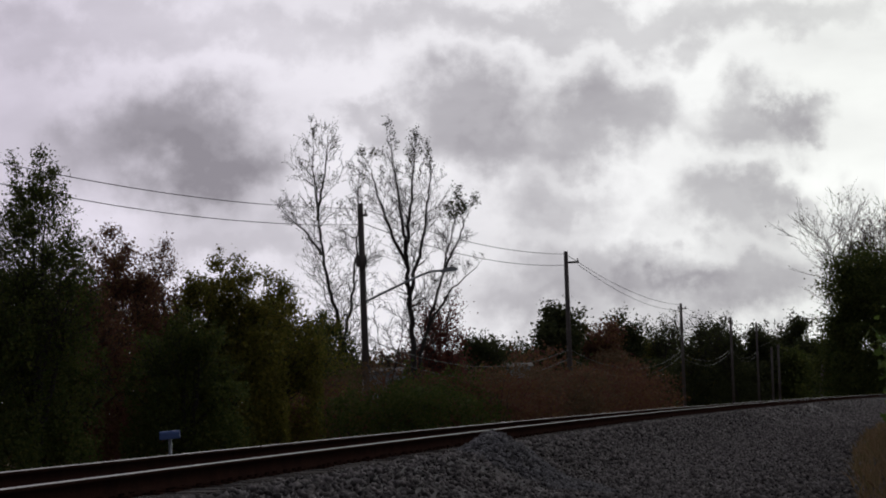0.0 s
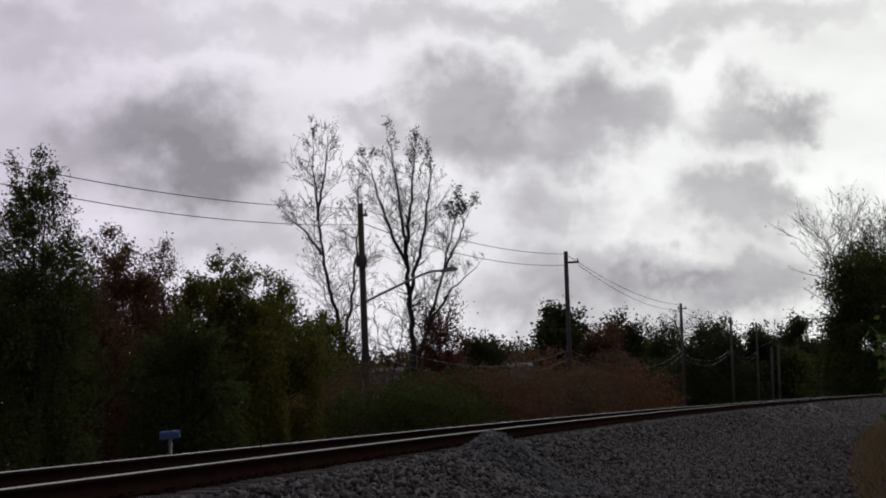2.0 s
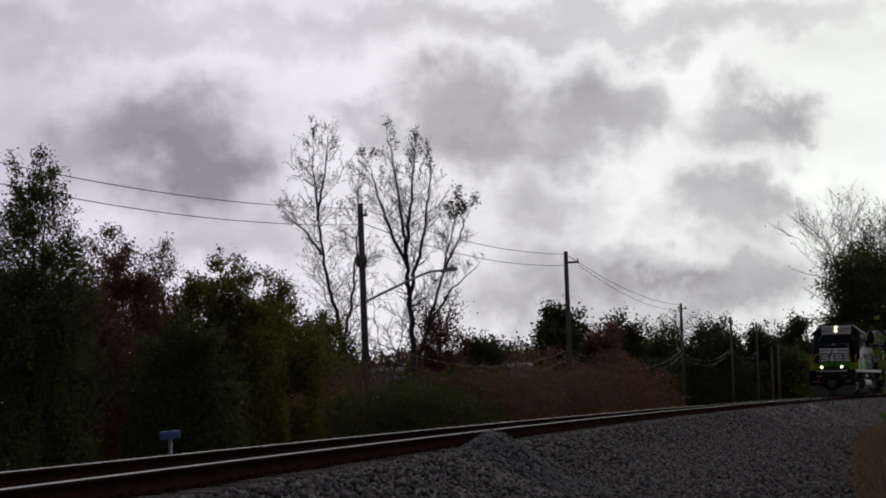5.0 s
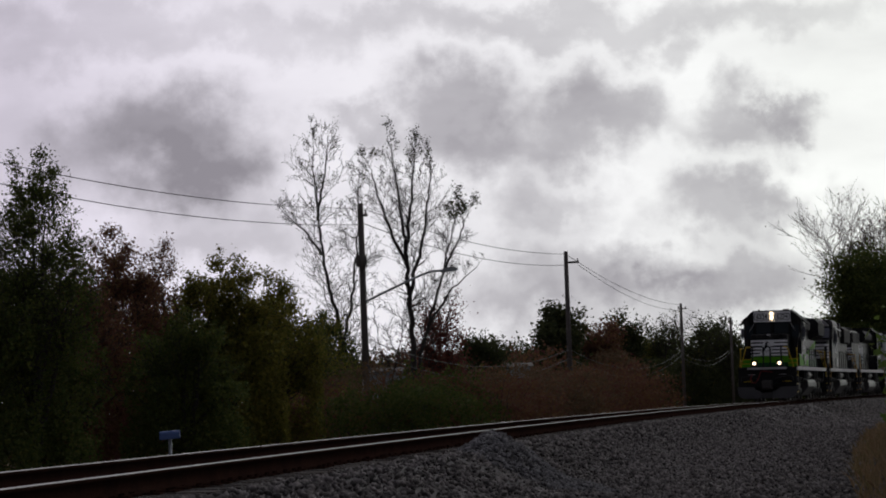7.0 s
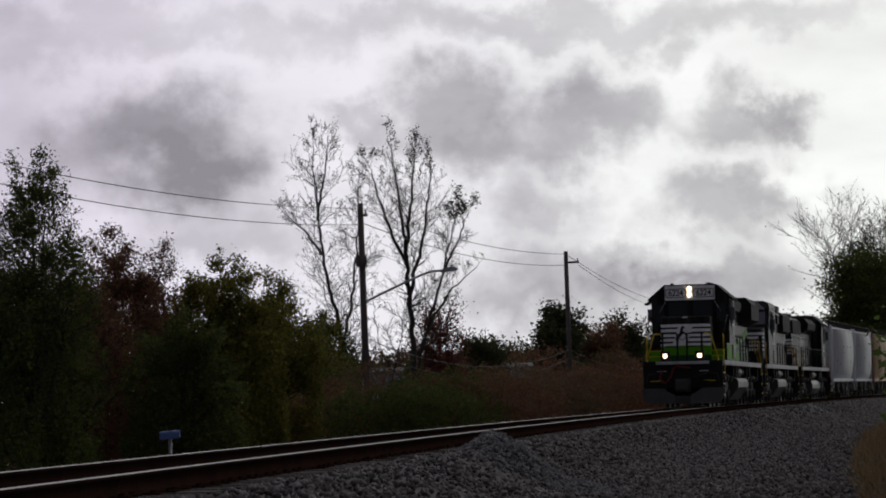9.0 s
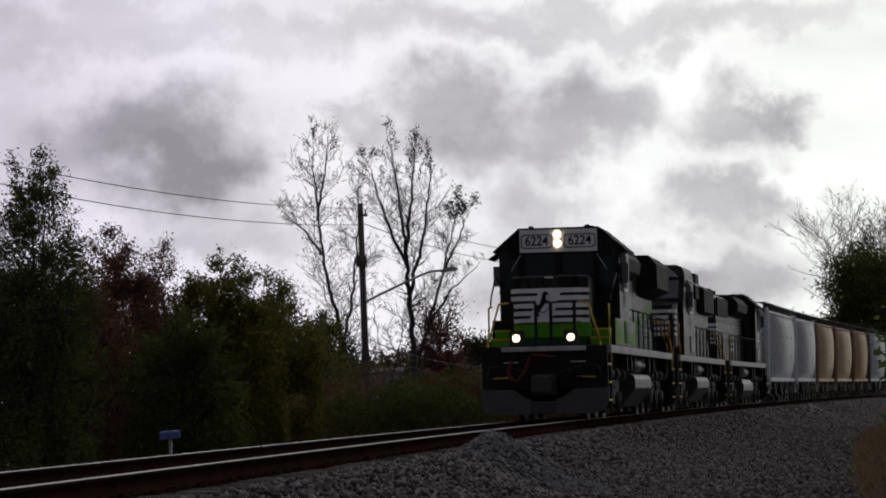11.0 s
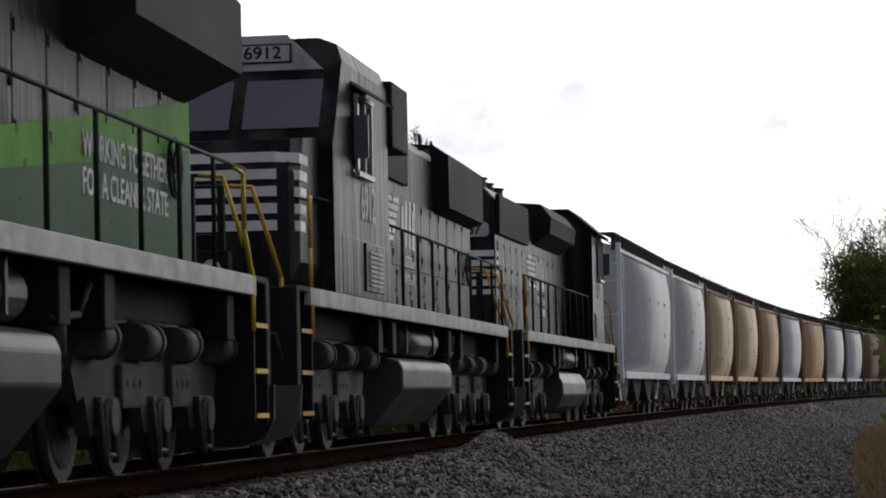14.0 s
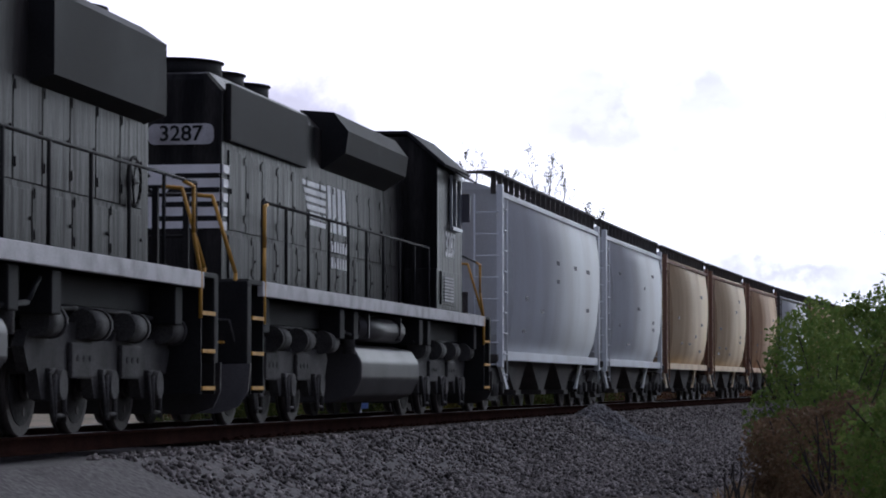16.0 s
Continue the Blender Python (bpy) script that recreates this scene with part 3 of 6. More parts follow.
def locomotive(name, label, length, style, number):
    """style: 'green' standard cab with green bands, 'wide' broad nose, 'plain' standard cab seen with its long hood ahead."""
    L = length
    yellow = YELLOW if style == "green" else OCHRE
    deck = 1.78
    loco = empty(name, label, "locomotive", "locomotives of the train")
    # frame, deck and sill
    bm = bmesh.new()
    box(bm, -1.1, 1.1, 0.85, L - 0.85, 1.28, 1.6, bevel=0.02)
    box(bm, -1.5, 1.5, 0.8, L - 0.8, deck - 0.06, deck, bevel=0.01)
    part("frame", bm, BLACK_MATT, loco)
    for sx in (-1, 1):
        bm = bmesh.new()
        box(bm, sx * 1.44, sx * 1.515, 1.5, L - 1.5, deck - 0.19, deck - 0.005, bevel=0.01)
        part("side_sill", bm, SILL, loco, "pale grey painted sill stripe")
    # trucks and tank
    for y in (4.35, L - 4.35):
        loco_truck(y, loco)
    bm = bmesh.new()
    t0, t1 = L / 2 - 2.5, L / 2 + 2.3
    if style == "plain":
        out = [(1.0, 1.12), (1.3, 1.05), (1.42, 0.85), (1.42, 0.6), (1.3, 0.35), (1.0, 0.24)]
    else:
        out = [(1.2, 1.14), (1.4, 1.08), (1.45, 0.98), (1.45, 0.72), (1.05, 0.24)]
    slab(bm, out + [(-a, b) for a, b in out[::-1]], "y", t0, t1)
    bmesh.ops.bevel(bm, geom=[e for e in bm.edges], offset=0.03, segments=2, affect="EDGES", profile=0.5)
    part("fuel_tank", bm, TANKGREY, loco, "dusty dark fuel tank with sloped lower side")
    for sx in (-1, 1):
        bm = bmesh.new()
        rod(bm, (sx * 1.12, t0 + 0.7, 1.36), (sx * 1.12, t1 - 0.4, 1.36), 0.2, seg=18)
        for yy in (t0 + 1.2, t1 - 1.0):
            box(bm, sx * 1.05, sx * 1.34, yy - 0.03, yy + 0.03, 1.2, 1.58)
        part("air_reservoir", bm, TANKGREY, loco, "dark cylindrical air reservoir", smooth=False)
        for yy in (2.0, 6.9, t0 - 0.3, t1 + 0.3, L - 6.9, L - 2.2):
            bm = bmesh.new()
            box(bm, sx * 1.05, sx * 1.4, yy - 0.16, yy + 0.16, 1.16, 1.58, bevel=0.02)
            part("underframe_box", bm, BLACK_MATT, loco)
        bm = bmesh.new()
        pipe(bm, [(sx * 1.3, 6.6, 1.5), (sx * 1.3, 7.4, 1.2), (sx * 1.3, t0, 1.2)], 0.03)
        part("brake_pipe", bm, BLACK_MATT, loco)
        bm = bmesh.new()
        pipe(bm, [(sx * 1.34, t1, 1.2), (sx * 1.34, t1 + 0.9, 1.25), (sx * 1.3, t1 + 1.4, 1.5)], 0.03)
        part("brake_pipe", bm, BLACK_MATT, loco)
        bm = bmesh.new()
        rod(bm, (sx * 1.3, t1 + 0.35, 0.95), (sx * 1.3, t1 + 0.35, 1.45), 0.09, seg=10)
        part("air_filter", bm, GRIME, loco)
    # both ends: steps, plow, coupler, hoses, rails
    for end in (0, 1):
        f = (lambda y: y) if not end else (lambda y: L - y)
        bm = bmesh.new()
        a, b = f(0.74), f(0.95)
        box(bm, -1.5, 1.5, min(a, b), max(a, b), 0.75, deck - 0.02, bevel=0.02)
        part("end_plate", bm, BLACK_MATT, loco)
        bm = bmesh.new()
        a, b = f(0.55), f(0.8)
        box(bm, -1.0, 1.0, min(a, b), max(a, b), deck - 0.14, deck - 0.03, bevel=0.015)
        part("anticlimber", bm, SILL, loco, "pale grey anticlimber lip")
        for sx in (-1, 1):
            bm = bmesh.new()
            wing = [(0.30, 0.50), (0.30, 0.16), (1.18, 0.16), (1.42, 0.24), (1.52, 0.42), (1.54, 0.76), (0.72, 0.74), (0.5, 0.58)]
            slab(bm, [(sx * a, b) for a, b in wing], "y", 0.0, 0.05)
            for v in bm.verts:
                sweep = 0.34 + 0.26 * (abs(v.co.x) - 0.3) / 1.2 + 0.20 * (v.co.z - 0.16) ** 0.7 if v.co.z > 0.16 else 0.34 + 0.26 * (abs(v.co.x) - 0.3) / 1.2
                v.co.y = f(sweep + v.co.y)
            part("plow_wing", bm, TANKGREY, loco, "worn dark grey pilot plow wing")
            bm = bmesh.new()
            a, b = f(0.66), f(0.74)
            slab(bm, [(sx * 0.78, 1.02), (sx * 1.22, 1.0), (sx * 1.22, 1.03), (sx * 0.78, 1.05)], "y", min(a, b), max(a, b))
            part("pilot_step", bm, yellow, loco, "yellow-edged pilot step")
            bm = bmesh.new()
            pipe(bm, [(sx * 0.35, f(0.62), 1.14), (sx * 0.9, f(0.62), 1.30), (sx * 1.3, f(0.64), 1.28), (sx * 1.36, f(0.66), 1.02)], 0.014, seg=5)
            part("uncoupling_lever", bm, GRIME, loco)
            bm = bmesh.new()
            a, b = f(0.70), f(0.745)
            box(bm, sx * 0.62, sx * 0.98, min(a, b), max(a, b), 1.37, 1.40)
            part("pilot_nameplate", bm, SILL, loco)
        bm = bmesh.new()
        a, b = f(0.42), f(0.5)
        box(bm, -0.32, 0.32, min(a, b), max(a, b), 0.16, 0.46, bevel=0.02)
        part("plow_centre", bm, TANKGREY, loco)
        bm = bmesh.new()
        a, b = f(0.12), f(0.9)
        box(bm, -0.14, 0.14, min(a, b), max(a, b), 0.72, 1.0, bevel=0.03)
        a, b = f(0.0), f(0.3)
        box(bm, -0.24, 0.22, min(a, b), max(a, b), 0.66, 1.06, bevel=0.06)
        a, b = f(0.6), f(0.78)
        box(bm, -0.28, 0.28, min(a, b), max(a, b), 0.6, 1.1, bevel=0.03)
        part("coupler", bm, CARDARK, loco, "grimy knuckle coupler")
        bm = bmesh.new()
        pipe(bm, [(-0.32, f(0.62), 1.52), (-0.2, f(0.5), 1.56), (0.3, f(0.5), 1.5)], 0.028)
        part("air_hose", bm, REDHOSE if style == "green" else BLACK_MATT, loco, "air hose along the end plate")
        bm = bmesh.new()
        pipe(bm, [(-0.34, f(0.6), 1.5), (-0.42, f(0.45), 1.2), (-0.6, f(0.4), 0.95), (-0.78, f(0.42), 0.98), (-0.84, f(0.5), 1.2), (-0.76, f(0.66), 1.42)], 0.032)
        part("air_hose", bm, REDHOSE if style == "green" else BLACK_MATT, loco, "looped air hose")
        bm = bmesh.new()
        pipe(bm, [(0.75, f(0.66), 1.35), (0.6, f(0.45), 1.0), (0.3, f(0.4), 0.8)], 0.025)
        for k in range(4):
            pipe(bm, [(0.55 + k * 0.1, f(0.7), 1.25), (0.55 + k * 0.1, f(0.6), 1.2), (0.57 + k * 0.1, f(0.58), 0.95)], 0.02)
        part("mu_hose", bm, BLACK_MATT, loco)
        for sx in (-1, 1):
            bm = bmesh.new()
            a, b = f(0.95), f(1.6)
            box(bm, sx * 1.05, sx * 1.08, min(a, b), max(a, b), 0.45, deck)
            a, b = f(1.56), f(1.6)
            box(bm, sx * 1.08, sx * 1.5, min(a, b), max(a, b), 0.4, deck)
            a, b = f(0.9), f(0.94)
            box(bm, sx * 1.08, sx * 1.5, min(a, b), max(a, b), 0.4, deck)
            well = part("step_well", bm, BLACK_MATT, loco)
            for zz in (0.45, 0.87, 1.3):
                bm = bmesh.new()
                a, b = f(0.95), f(1.56)
                box(bm, sx * 1.1, sx * 1.5, min(a, b), max(a, b), zz, zz + 0.03)
                box(bm, sx * 1.5, sx * 1.515, min(a, b), max(a, b), zz - 0.01, zz + 0.035, mi=1)
                a, b = f(0.86), f(0.9)
                box(bm, sx * 1.12, sx * 1.46, min(a, b), max(a, b), zz - 0.01, zz + 0.025, mi=1)
                part("step", bm, [BLACK_MATT, yellow], well, "step with worn yellow edge")
            bm = bmesh.new()
            pipe(bm, [(sx * 1.5, f(1.62), 1.25), (sx * 1.5, f(1.62), 1.75), (sx * 1.46, f(1.8), 2.2), (sx * 1.46, f(1.8), 2.72), (sx * 1.42, f(2.1), 2.76)], 0.024)
            part("step_handrail", bm, yellow, loco, "bent yellow grab rail at the steps")
            bm = bmesh.new()
            pipe(bm, [(sx * 1.34, f(0.78), 1.3), (sx * 1.34, f(0.78), 1.85), (sx * 1.06, f(0.74), 2.78), (sx * 0.82, f(0.74), 2.8)], 0.024)
            part("step_handrail", bm, yellow, loco, "bent yellow grab rail at the steps")
            for xx in (0.18, 0.74):
                bm = bmesh.new()
                a, b = f(0.68), f(0.76)
                box(bm, sx * xx - 0.035, sx * xx + 0.035, min(a, b), max(a, b), deck - 0.1, 2.8)
                part("end_stanchion", bm, BLACK_MATT, loco)
            bm = bmesh.new()
            pipe(bm, [(sx * 0.82, f(0.72), 2.8), (sx * 0.2, f(0.72), 2.8)], 0.022)
            part("end_rail", bm, BLACK_MATT, loco)
            bm = bmesh.new()
            pipe(bm, [(sx * 0.74, f(0.72), 2.3), (sx * 0.2, f(0.72), 2.3)], 0.018)
            part("end_rail", bm, BLACK_MATT, loco)
        bm = bmesh.new()
        pts = [(-0.18 + 0.36 * k / 8, f(0.7), 2.72 - 0.16 * math.sin(math.pi * k / 8)) for k in range(9)]
        pipe(bm, pts, 0.012, seg=4)
        part("safety_chain", bm, GRIME, loco)
    # ditch lights
    for i, sx in enumerate((-1, 1)):
        bm = bmesh.new()
        box(bm, sx * 0.65 - 0.17, sx * 0.65 + 0.17, 0.66, 0.86, deck, deck + 0.36, bevel=0.02)
        part("ditch_light_box", bm, BLACK_MATT, loco)
        bm = bmesh.new()
        rod(bm, (sx * 0.65, 0.61, deck + 0.18), (sx * 0.65, 0.67, deck + 0.18), 0.088, seg=18)
        part("ditch_light", bm, LAMP if style == "green" else LENSGREY, loco, "glowing ditch light" if style == "green" else "unlit ditch light")
    # nose and cab
    if style == "wide":
        bm = bmesh.new()
        slab(bm, [(1.55, deck), (1.55, 3.05), (1.75, 3.36), (3.4, 3.52), (3.4, deck)], "x", -1.35, 1.35)
        bmesh.ops.bevel(bm, geom=[e for e in bm.edges if abs(e.verts[0].co.x - e.verts[1].co.x) < 0.01 and e.verts[0].co.y < 2], offset=0.28, segments=2, affect="EDGES", profile=0.5)
        part("nose", bm, BLACK, loco)
        bm = bmesh.new()
        slab(bm, [(3.1, 3.4), (3.75, 4.34), (4.05, 4.72), (7.1, 4.72), (7.1, deck), (3.1, deck)], "x", -1.5, 1.5)
        bmesh.ops.bevel(bm, geom=[e for e in bm.edges if abs(e.verts[0].co.y - e.verts[1].co.y) > 1 and e.verts[0].co.z > 4.5], offset=0.3, segments=2, affect="EDGES", profile=0.5)
        cab = part("cab", bm, BLACK, loco)
        bm = bmesh.new()
        for i in range(5):
            z = 3.18 - i * 0.18
            box(bm, -1.16, 1.16, 1.53, 1.545, z - 0.075, z + 0.03)
            for sx in (-1, 1):
                slab(bm, [(sx * 1.08, 1.535), (sx * 1.355, 1.80), (sx * 1.365, 1.79), (sx * 1.09, 1.525)], "z", z - 0.075, z + 0.03)
                box(bm, sx * 1.352, sx * 1.36, 1.8, 2.3 - 0.05 * i, z - 0.075, z + 0.03)
        part("nose_stripes", bm, WHITE, loco, "white stripes round the nose")
        bm = bmesh.new()
        c = (-0.35, 2.5)
        slab(bm, [(-0.55, 2.1), (-0.48, 2.5), (-0.35, 2.75), (-0.3, 3.1), (-0.12, 3.16), (-0.1, 3.0), (-0.2, 2.8), (-0.15, 2.5), (-0.32, 2.3), (-0.4, 2.05)], "y", 1.515, 1.53)
        part("end_emblem", bm, BLACK_MATT, loco)
        for x0, x1 in ((-1.32, -0.45), (-0.3, 0.3), (0.45, 1.32)):
            bm = bmesh.new()
            slab(bm, [(x0, 3.62), (x1, 3.62), (x1, 4.2), (x0, 4.2)], "y", -0.01, 0.01)
            for v in bm.verts:
                v.co.y += 3.1 + (v.co.z - 3.4) * 0.65 / 0.94 - 0.012
            # middle and right panes take the colour with the painted reflection
            part("windshield", bm, PALEGLASS if x0 > -0.4 else GLASS, loco, "sloped windshield")
        bm = bmesh.new()
        slab(bm, [(-1.3, 4.32), (1.3, 4.32), (0.9, 4.72), (-0.9, 4.72)], "y", 3.68, 3.72)
        part("number_panel", bm, SILL, loco, "grey panel over the windshield")
        for sx in (-0.62, 0.62):
            bm = bmesh.new()
            box(bm, sx - 0.33, sx + 0.33, 3.66, 3.68, 4.4, 4.62, bevel=0.004)
            part("number_board", bm, BLACK_MATT, loco)
            bm = bmesh.new()
            box(bm, sx - 0.31, sx + 0.31, 3.652, 3.664, 4.42, 4.60)
            part("number_face", bm, SILL, loco)
            lettering(number, 0.2, Matrix.Translation((sx, 3.648, 4.51)) @ FRONT, BLACK_MATT, loco, wide=1.1)
        for x in (-0.1, 0.1):
            bm = bmesh.new()
            rod(bm, (x, 3.62, 4.51), (x, 3.69, 4.51), 0.088, seg=16)
            part("headlight", bm, LENSGREY, loco, "unlit round headlight")
        for sx in (-1, 1):
            bm = bmesh.new()
            box(bm, sx * 1.0, sx * 1.56, 7.15, 8.5, 3.72, 4.55, bevel=0.03)
            part("filter_box", bm, BLACK_MATT, loco)
        side_y, win = (4.3, 6.9), (4.5, 5.5)
    else:
        chamfer = 0.2
        bm = bmesh.new()
        out = [(-0.94, 3.9), (-0.94, 1.95 + chamfer), (-0.94 + chamfer, 1.95), (0.94 - chamfer, 1.95), (0.94, 1.95 + chamfer), (0.94, 3.9)]
        slab(bm, out, "z", deck, 3.48)
        bmesh.ops.bevel(bm, geom=[e for e in bm.edges if min(v.co.z for v in e.verts) > 3.4], offset=0.06, segments=2, affect="EDGES", profile=0.5)
        part("nose", bm, BLACK, loco)
        bm = bmesh.new()
        slab(bm, [(-1.5, deck), (1.5, deck), (1.5, 4.28), (0.98, 4.68), (-0.98, 4.68), (-1.5, 4.28)], "y", 4.15, 6.7)
        cab = part("cab", bm, BLACK, loco)
        bm = bmesh.new()
        slab(bm, [(-1.62, 4.16), (-0.98, 4.72), (0.98, 4.72), (1.62, 4.16), (1.66, 4.2), (1.0, 4.77), (-1.0, 4.77), (-1.66, 4.2)], "y", 4.1, 6.8)
        for x, y in ((-0.7, 4.3), (0.72, 4.25), (0.75, 4.9), (0.5, 5.6), (-0.5, 5.8)):
            box(bm, x - 0.06, x + 0.06, y - 0.06, y + 0.06, 4.76, 4.83, bevel=0.02)
        box(bm, 0.55, 0.8, 4.9, 5.5, 4.77, 4.84, bevel=0.02)
        part("cab_roof", bm, BLACK_MATT, loco)
        bm = bmesh.new()
        box(bm, -0.97, 0.97, 4.08, 4.16, 4.16, 4.72, bevel=0.008)
        part("number_panel", bm, WHITE, loco, "white panel with headlights and numbers")
        for sx in (-0.54, 0.54):
            bm = bmesh.new()
            box(bm, sx - 0.40, sx + 0.40, 4.068, 4.085, 4.255, 4.605)
            bmesh.ops.bevel(bm, geom=[e for e in bm.edges if abs(e.verts[0].co.y - e.verts[1].co.y) > 0.01], offset=0.09, segments=3, affect="EDGES", profile=0.5)
            part("number_board", bm, BLACK_MATT, loco)
            bm = bmesh.new()
            box(bm, sx - 0.375, sx + 0.375, 4.058, 4.075, 4.28, 4.58)
            bmesh.ops.bevel(bm, geom=[e for e in bm.edges if abs(e.verts[0].co.y - e.verts[1].co.y) > 0.01], offset=0.08, segments=3, affect="EDGES", profile=0.5)
            part("number_face", bm, WHITE, loco)
            lettering(number, 0.34, Matrix.Translation((sx, 4.055, 4.43)) @ FRONT, BLACK_MATT, loco, wide=0.86)
        for z in (4.37, 4.6):
            bm = bmesh.new()
            rod(bm, (-0.02, 4.03, z), (-0.02, 4.1, z), 0.09, seg=18)
            part("headlight", bm, LAMP if style == "green" else LENSGREY, loco, "glowing headlight" if style == "green" else "headlight")
        # windows
        for x0, x1, z0, z1 in ((-1.38, -1.02, 3.3, 4.0), (1.02, 1.38, 3.3, 4.0), (-0.85, -0.1, 3.56, 4.12), (0.1, 0.85, 3.56, 4.12)):
            bm = bmesh.new()
            box(bm, x0, x1, 4.135, 4.155, z0, z1, bevel=0.005)
            part("windshield", bm, GLASS, loco, "dark windshield pane")
        for sx in (-1, 1):
            bm = bmesh.new()
            pipe(bm, [(sx * 0.95, 4.1, 4.1), (sx * 1.2, 4.08, 3.7)], 0.012, seg=4)
            part("wiper", bm, SILL, loco)
        emblem(loco, 1.94, -0.76, 0.76, 2.36, 3.18, 4)
        for sx in (-1, 1):
            for i in range(5):
                z = 3.14 - i * 0.182
                bm = bmesh.new()
                slab(bm, [(sx * 0.745, 1.945), (sx * 0.945, 2.145), (sx * 0.952, 2.138), (sx * 0.752, 1.938)], "z", z - 0.07, z + 0.035)
                part("corner_stripe", bm, WHITE, loco)
        if style == "green":
            bm = bmesh.new()
            out2 = [(-0.95, 2.6), (-0.95, 1.94 + chamfer), (-0.95 + chamfer, 1.94), (0.95 - chamfer, 1.94), (0.95, 1.94 + chamfer), (0.95, 2.6)]
            slab(bm, out2, "z", 2.0, 2.35)
            part("green_band", bm, GREEN, loco, "bright green painted band")
            bm = bmesh.new()
            slab(bm, out2, "z", deck + 0.01, 2.0)
            part("dark_green_band", bm, DARKGREEN, loco, "dark green painted band")
            for sx in (-1, 1):
                for k, z in enumerate((1.98, 2.2, 2.42)):
                    bm = bmesh.new()
                    box(bm, sx * 0.98, sx * 1.42, 2.0 + 0.55 * k, 2.55 + 0.55 * k, z - 0.2, z, bevel=0.01)
                    box(bm, sx * 0.97, sx * 1.44, 1.985 + 0.55 * k, 2.0 + 0.55 * k, z - 0.035, z + 0.005, mi=1)
                    part("walkway_step", bm, [GREEN, YELLOW], loco, "green step box with yellow edge")
        bm = bmesh.new()
        box(bm, -0.1, 0.1, 1.93, 1.95, 3.42, 3.46)
        part("nose_plate", bm, WHITE, loco)
        side_y, win = (4.15, 6.7), (4.6, 5.5)
    # cab sides
    for sx in (-1, 1):
        bm = bmesh.new()
        box(bm, sx * 1.5, sx * 1.525, win[0], win[1], 3.25, 4.05, bevel=0.01)
        frame_ = part("side_window", bm, GLASS, cab, "dark sliding side window")
        bm = bmesh.new()
        for a in (win[0] - 0.04, (win[0] + win[1]) / 2, win[1]):
            box(bm, sx * 1.52, sx * 1.56, a, a + 0.05, 3.2, 4.08)
        box(bm, sx * 1.52, sx * 1.58, win[0] - 0.05, win[1] + 0.06, 3.16, 3.22)
        box(bm, sx * 1.52, sx * 1.58, win[0] - 0.05, win[1] + 0.06, 4.06, 4.11)
        part("window_frame", bm, GALV, frame_)
        bm = bmesh.new()
        slab(bm, [(sx * 1.5, 4.22), (sx * 1.82, 4.02), (sx * 1.84, 4.04), (sx * 1.5, 4.26)], "y", win[0] - 0.1, win[1] + 0.1)
        part("sunshade", bm, BLACK_MATT if style != "wide" else GALV, cab)
        bm = bmesh.new()
        rod(bm, (sx * 1.55, win[0] - 0.12, 3.3), (sx * 1.55, win[0] - 0.12, 3.85), 0.012, seg=4)
        box(bm, sx * 1.53, sx * 1.7, win[0] - 0.14, win[0] - 0.12, 3.35, 3.85)
        part("wind_deflector", bm, PALEGLASS, cab)
        text_m = Matrix.Translation((sx * 1.508, (side_y[0] + side_y[1]) / 2 - 0.15, 2.88)) @ SIDE
        if sx < 0:
            text_m = Matrix.Translation((-1.508, (side_y[0] + side_y[1]) / 2, 2.88)) @ Matrix.Rotation(math.pi, 4, "Z") @ SIDE
        lettering(number, 0.6, text_m, LETTERWHITE, loco, "worn white road number on the cab side", wide=0.85)
        # equipment cabinet along the walkway, louvred
        bm = bmesh.new()
        y0c, y1c = (2.75, 8.1) if style == "green" else (3.6, 7.2) if style == "wide" else (4.15, 6.8)
        box(bm, sx * 0.95, sx * 1.505, y0c, y1c, deck, 2.45, bevel=0.015)
        cabinet = part("side_cabinet", bm, BLACK, loco)
        ly = 5.2
        bm = bmesh.new()
        box(bm, sx * 1.505, sx * 1.53, ly - 0.1, ly + 1.25, 1.86, 2.42, bevel=0.006)
        for k in range(8):
            box(bm, sx * 1.53, sx * 1.55, ly + 0.1, ly + 1.05, 1.92 + k * 0.055, 1.95 + k * 0.055, mi=1)
        part("louvre_panel", bm, [BLACK if style != "green" else GREEN, SILL], cabinet, "louvred cabinet door")
        if style == "green":
            bm = bmesh.new()
            ytop = [(2.76, 2.45), (3.2, 2.42), (3.9, 2.28), (4.8, 2.14), (5.05, 2.1), (5.05, 1.82), (2.76, 1.82)]
            slab(bm, ytop, "x", sx * 1.5075 - 0.003, sx * 1.5075 + 0.003)
            part("green_sweep", bm, GREEN, cabinet, "sweeping green painted band")
            bm = bmesh.new()
            slab(bm, [(6.5, 2.08), (7.2, 2.12), (8.08, 2.22), (8.08, 1.82), (6.5, 1.82)], "x", sx * 1.5075 - 0.003, sx * 1.5075 + 0.003)
            part("green_sweep", bm, GREEN, cabinet, "sweeping green painted band")
    # long hood
    h0, h1 = side_y[1], L - 1.75
    top = 4.42
    bm = bmesh.new()
    prof = [(-0.92, deck), (0.92, deck), (0.92, top - 0.22), (0.72, top), (-0.72, top), (-0.92, top - 0.22)]
    slab(bm, prof, "y", h0, h1)
    bmesh.ops.bevel(bm, geom=[e for e in bm.edges if e.verts[0].co.y > h1 - 0.01 and e.verts[1].co.y > h1 - 0.01 and e.verts[0].co.z > deck + 0.1 and e.verts[1].co.z > deck + 0.1], offset=0.1, segments=2, affect="EDGES", profile=0.5)
    part("long_hood", bm, BLACK, loco)
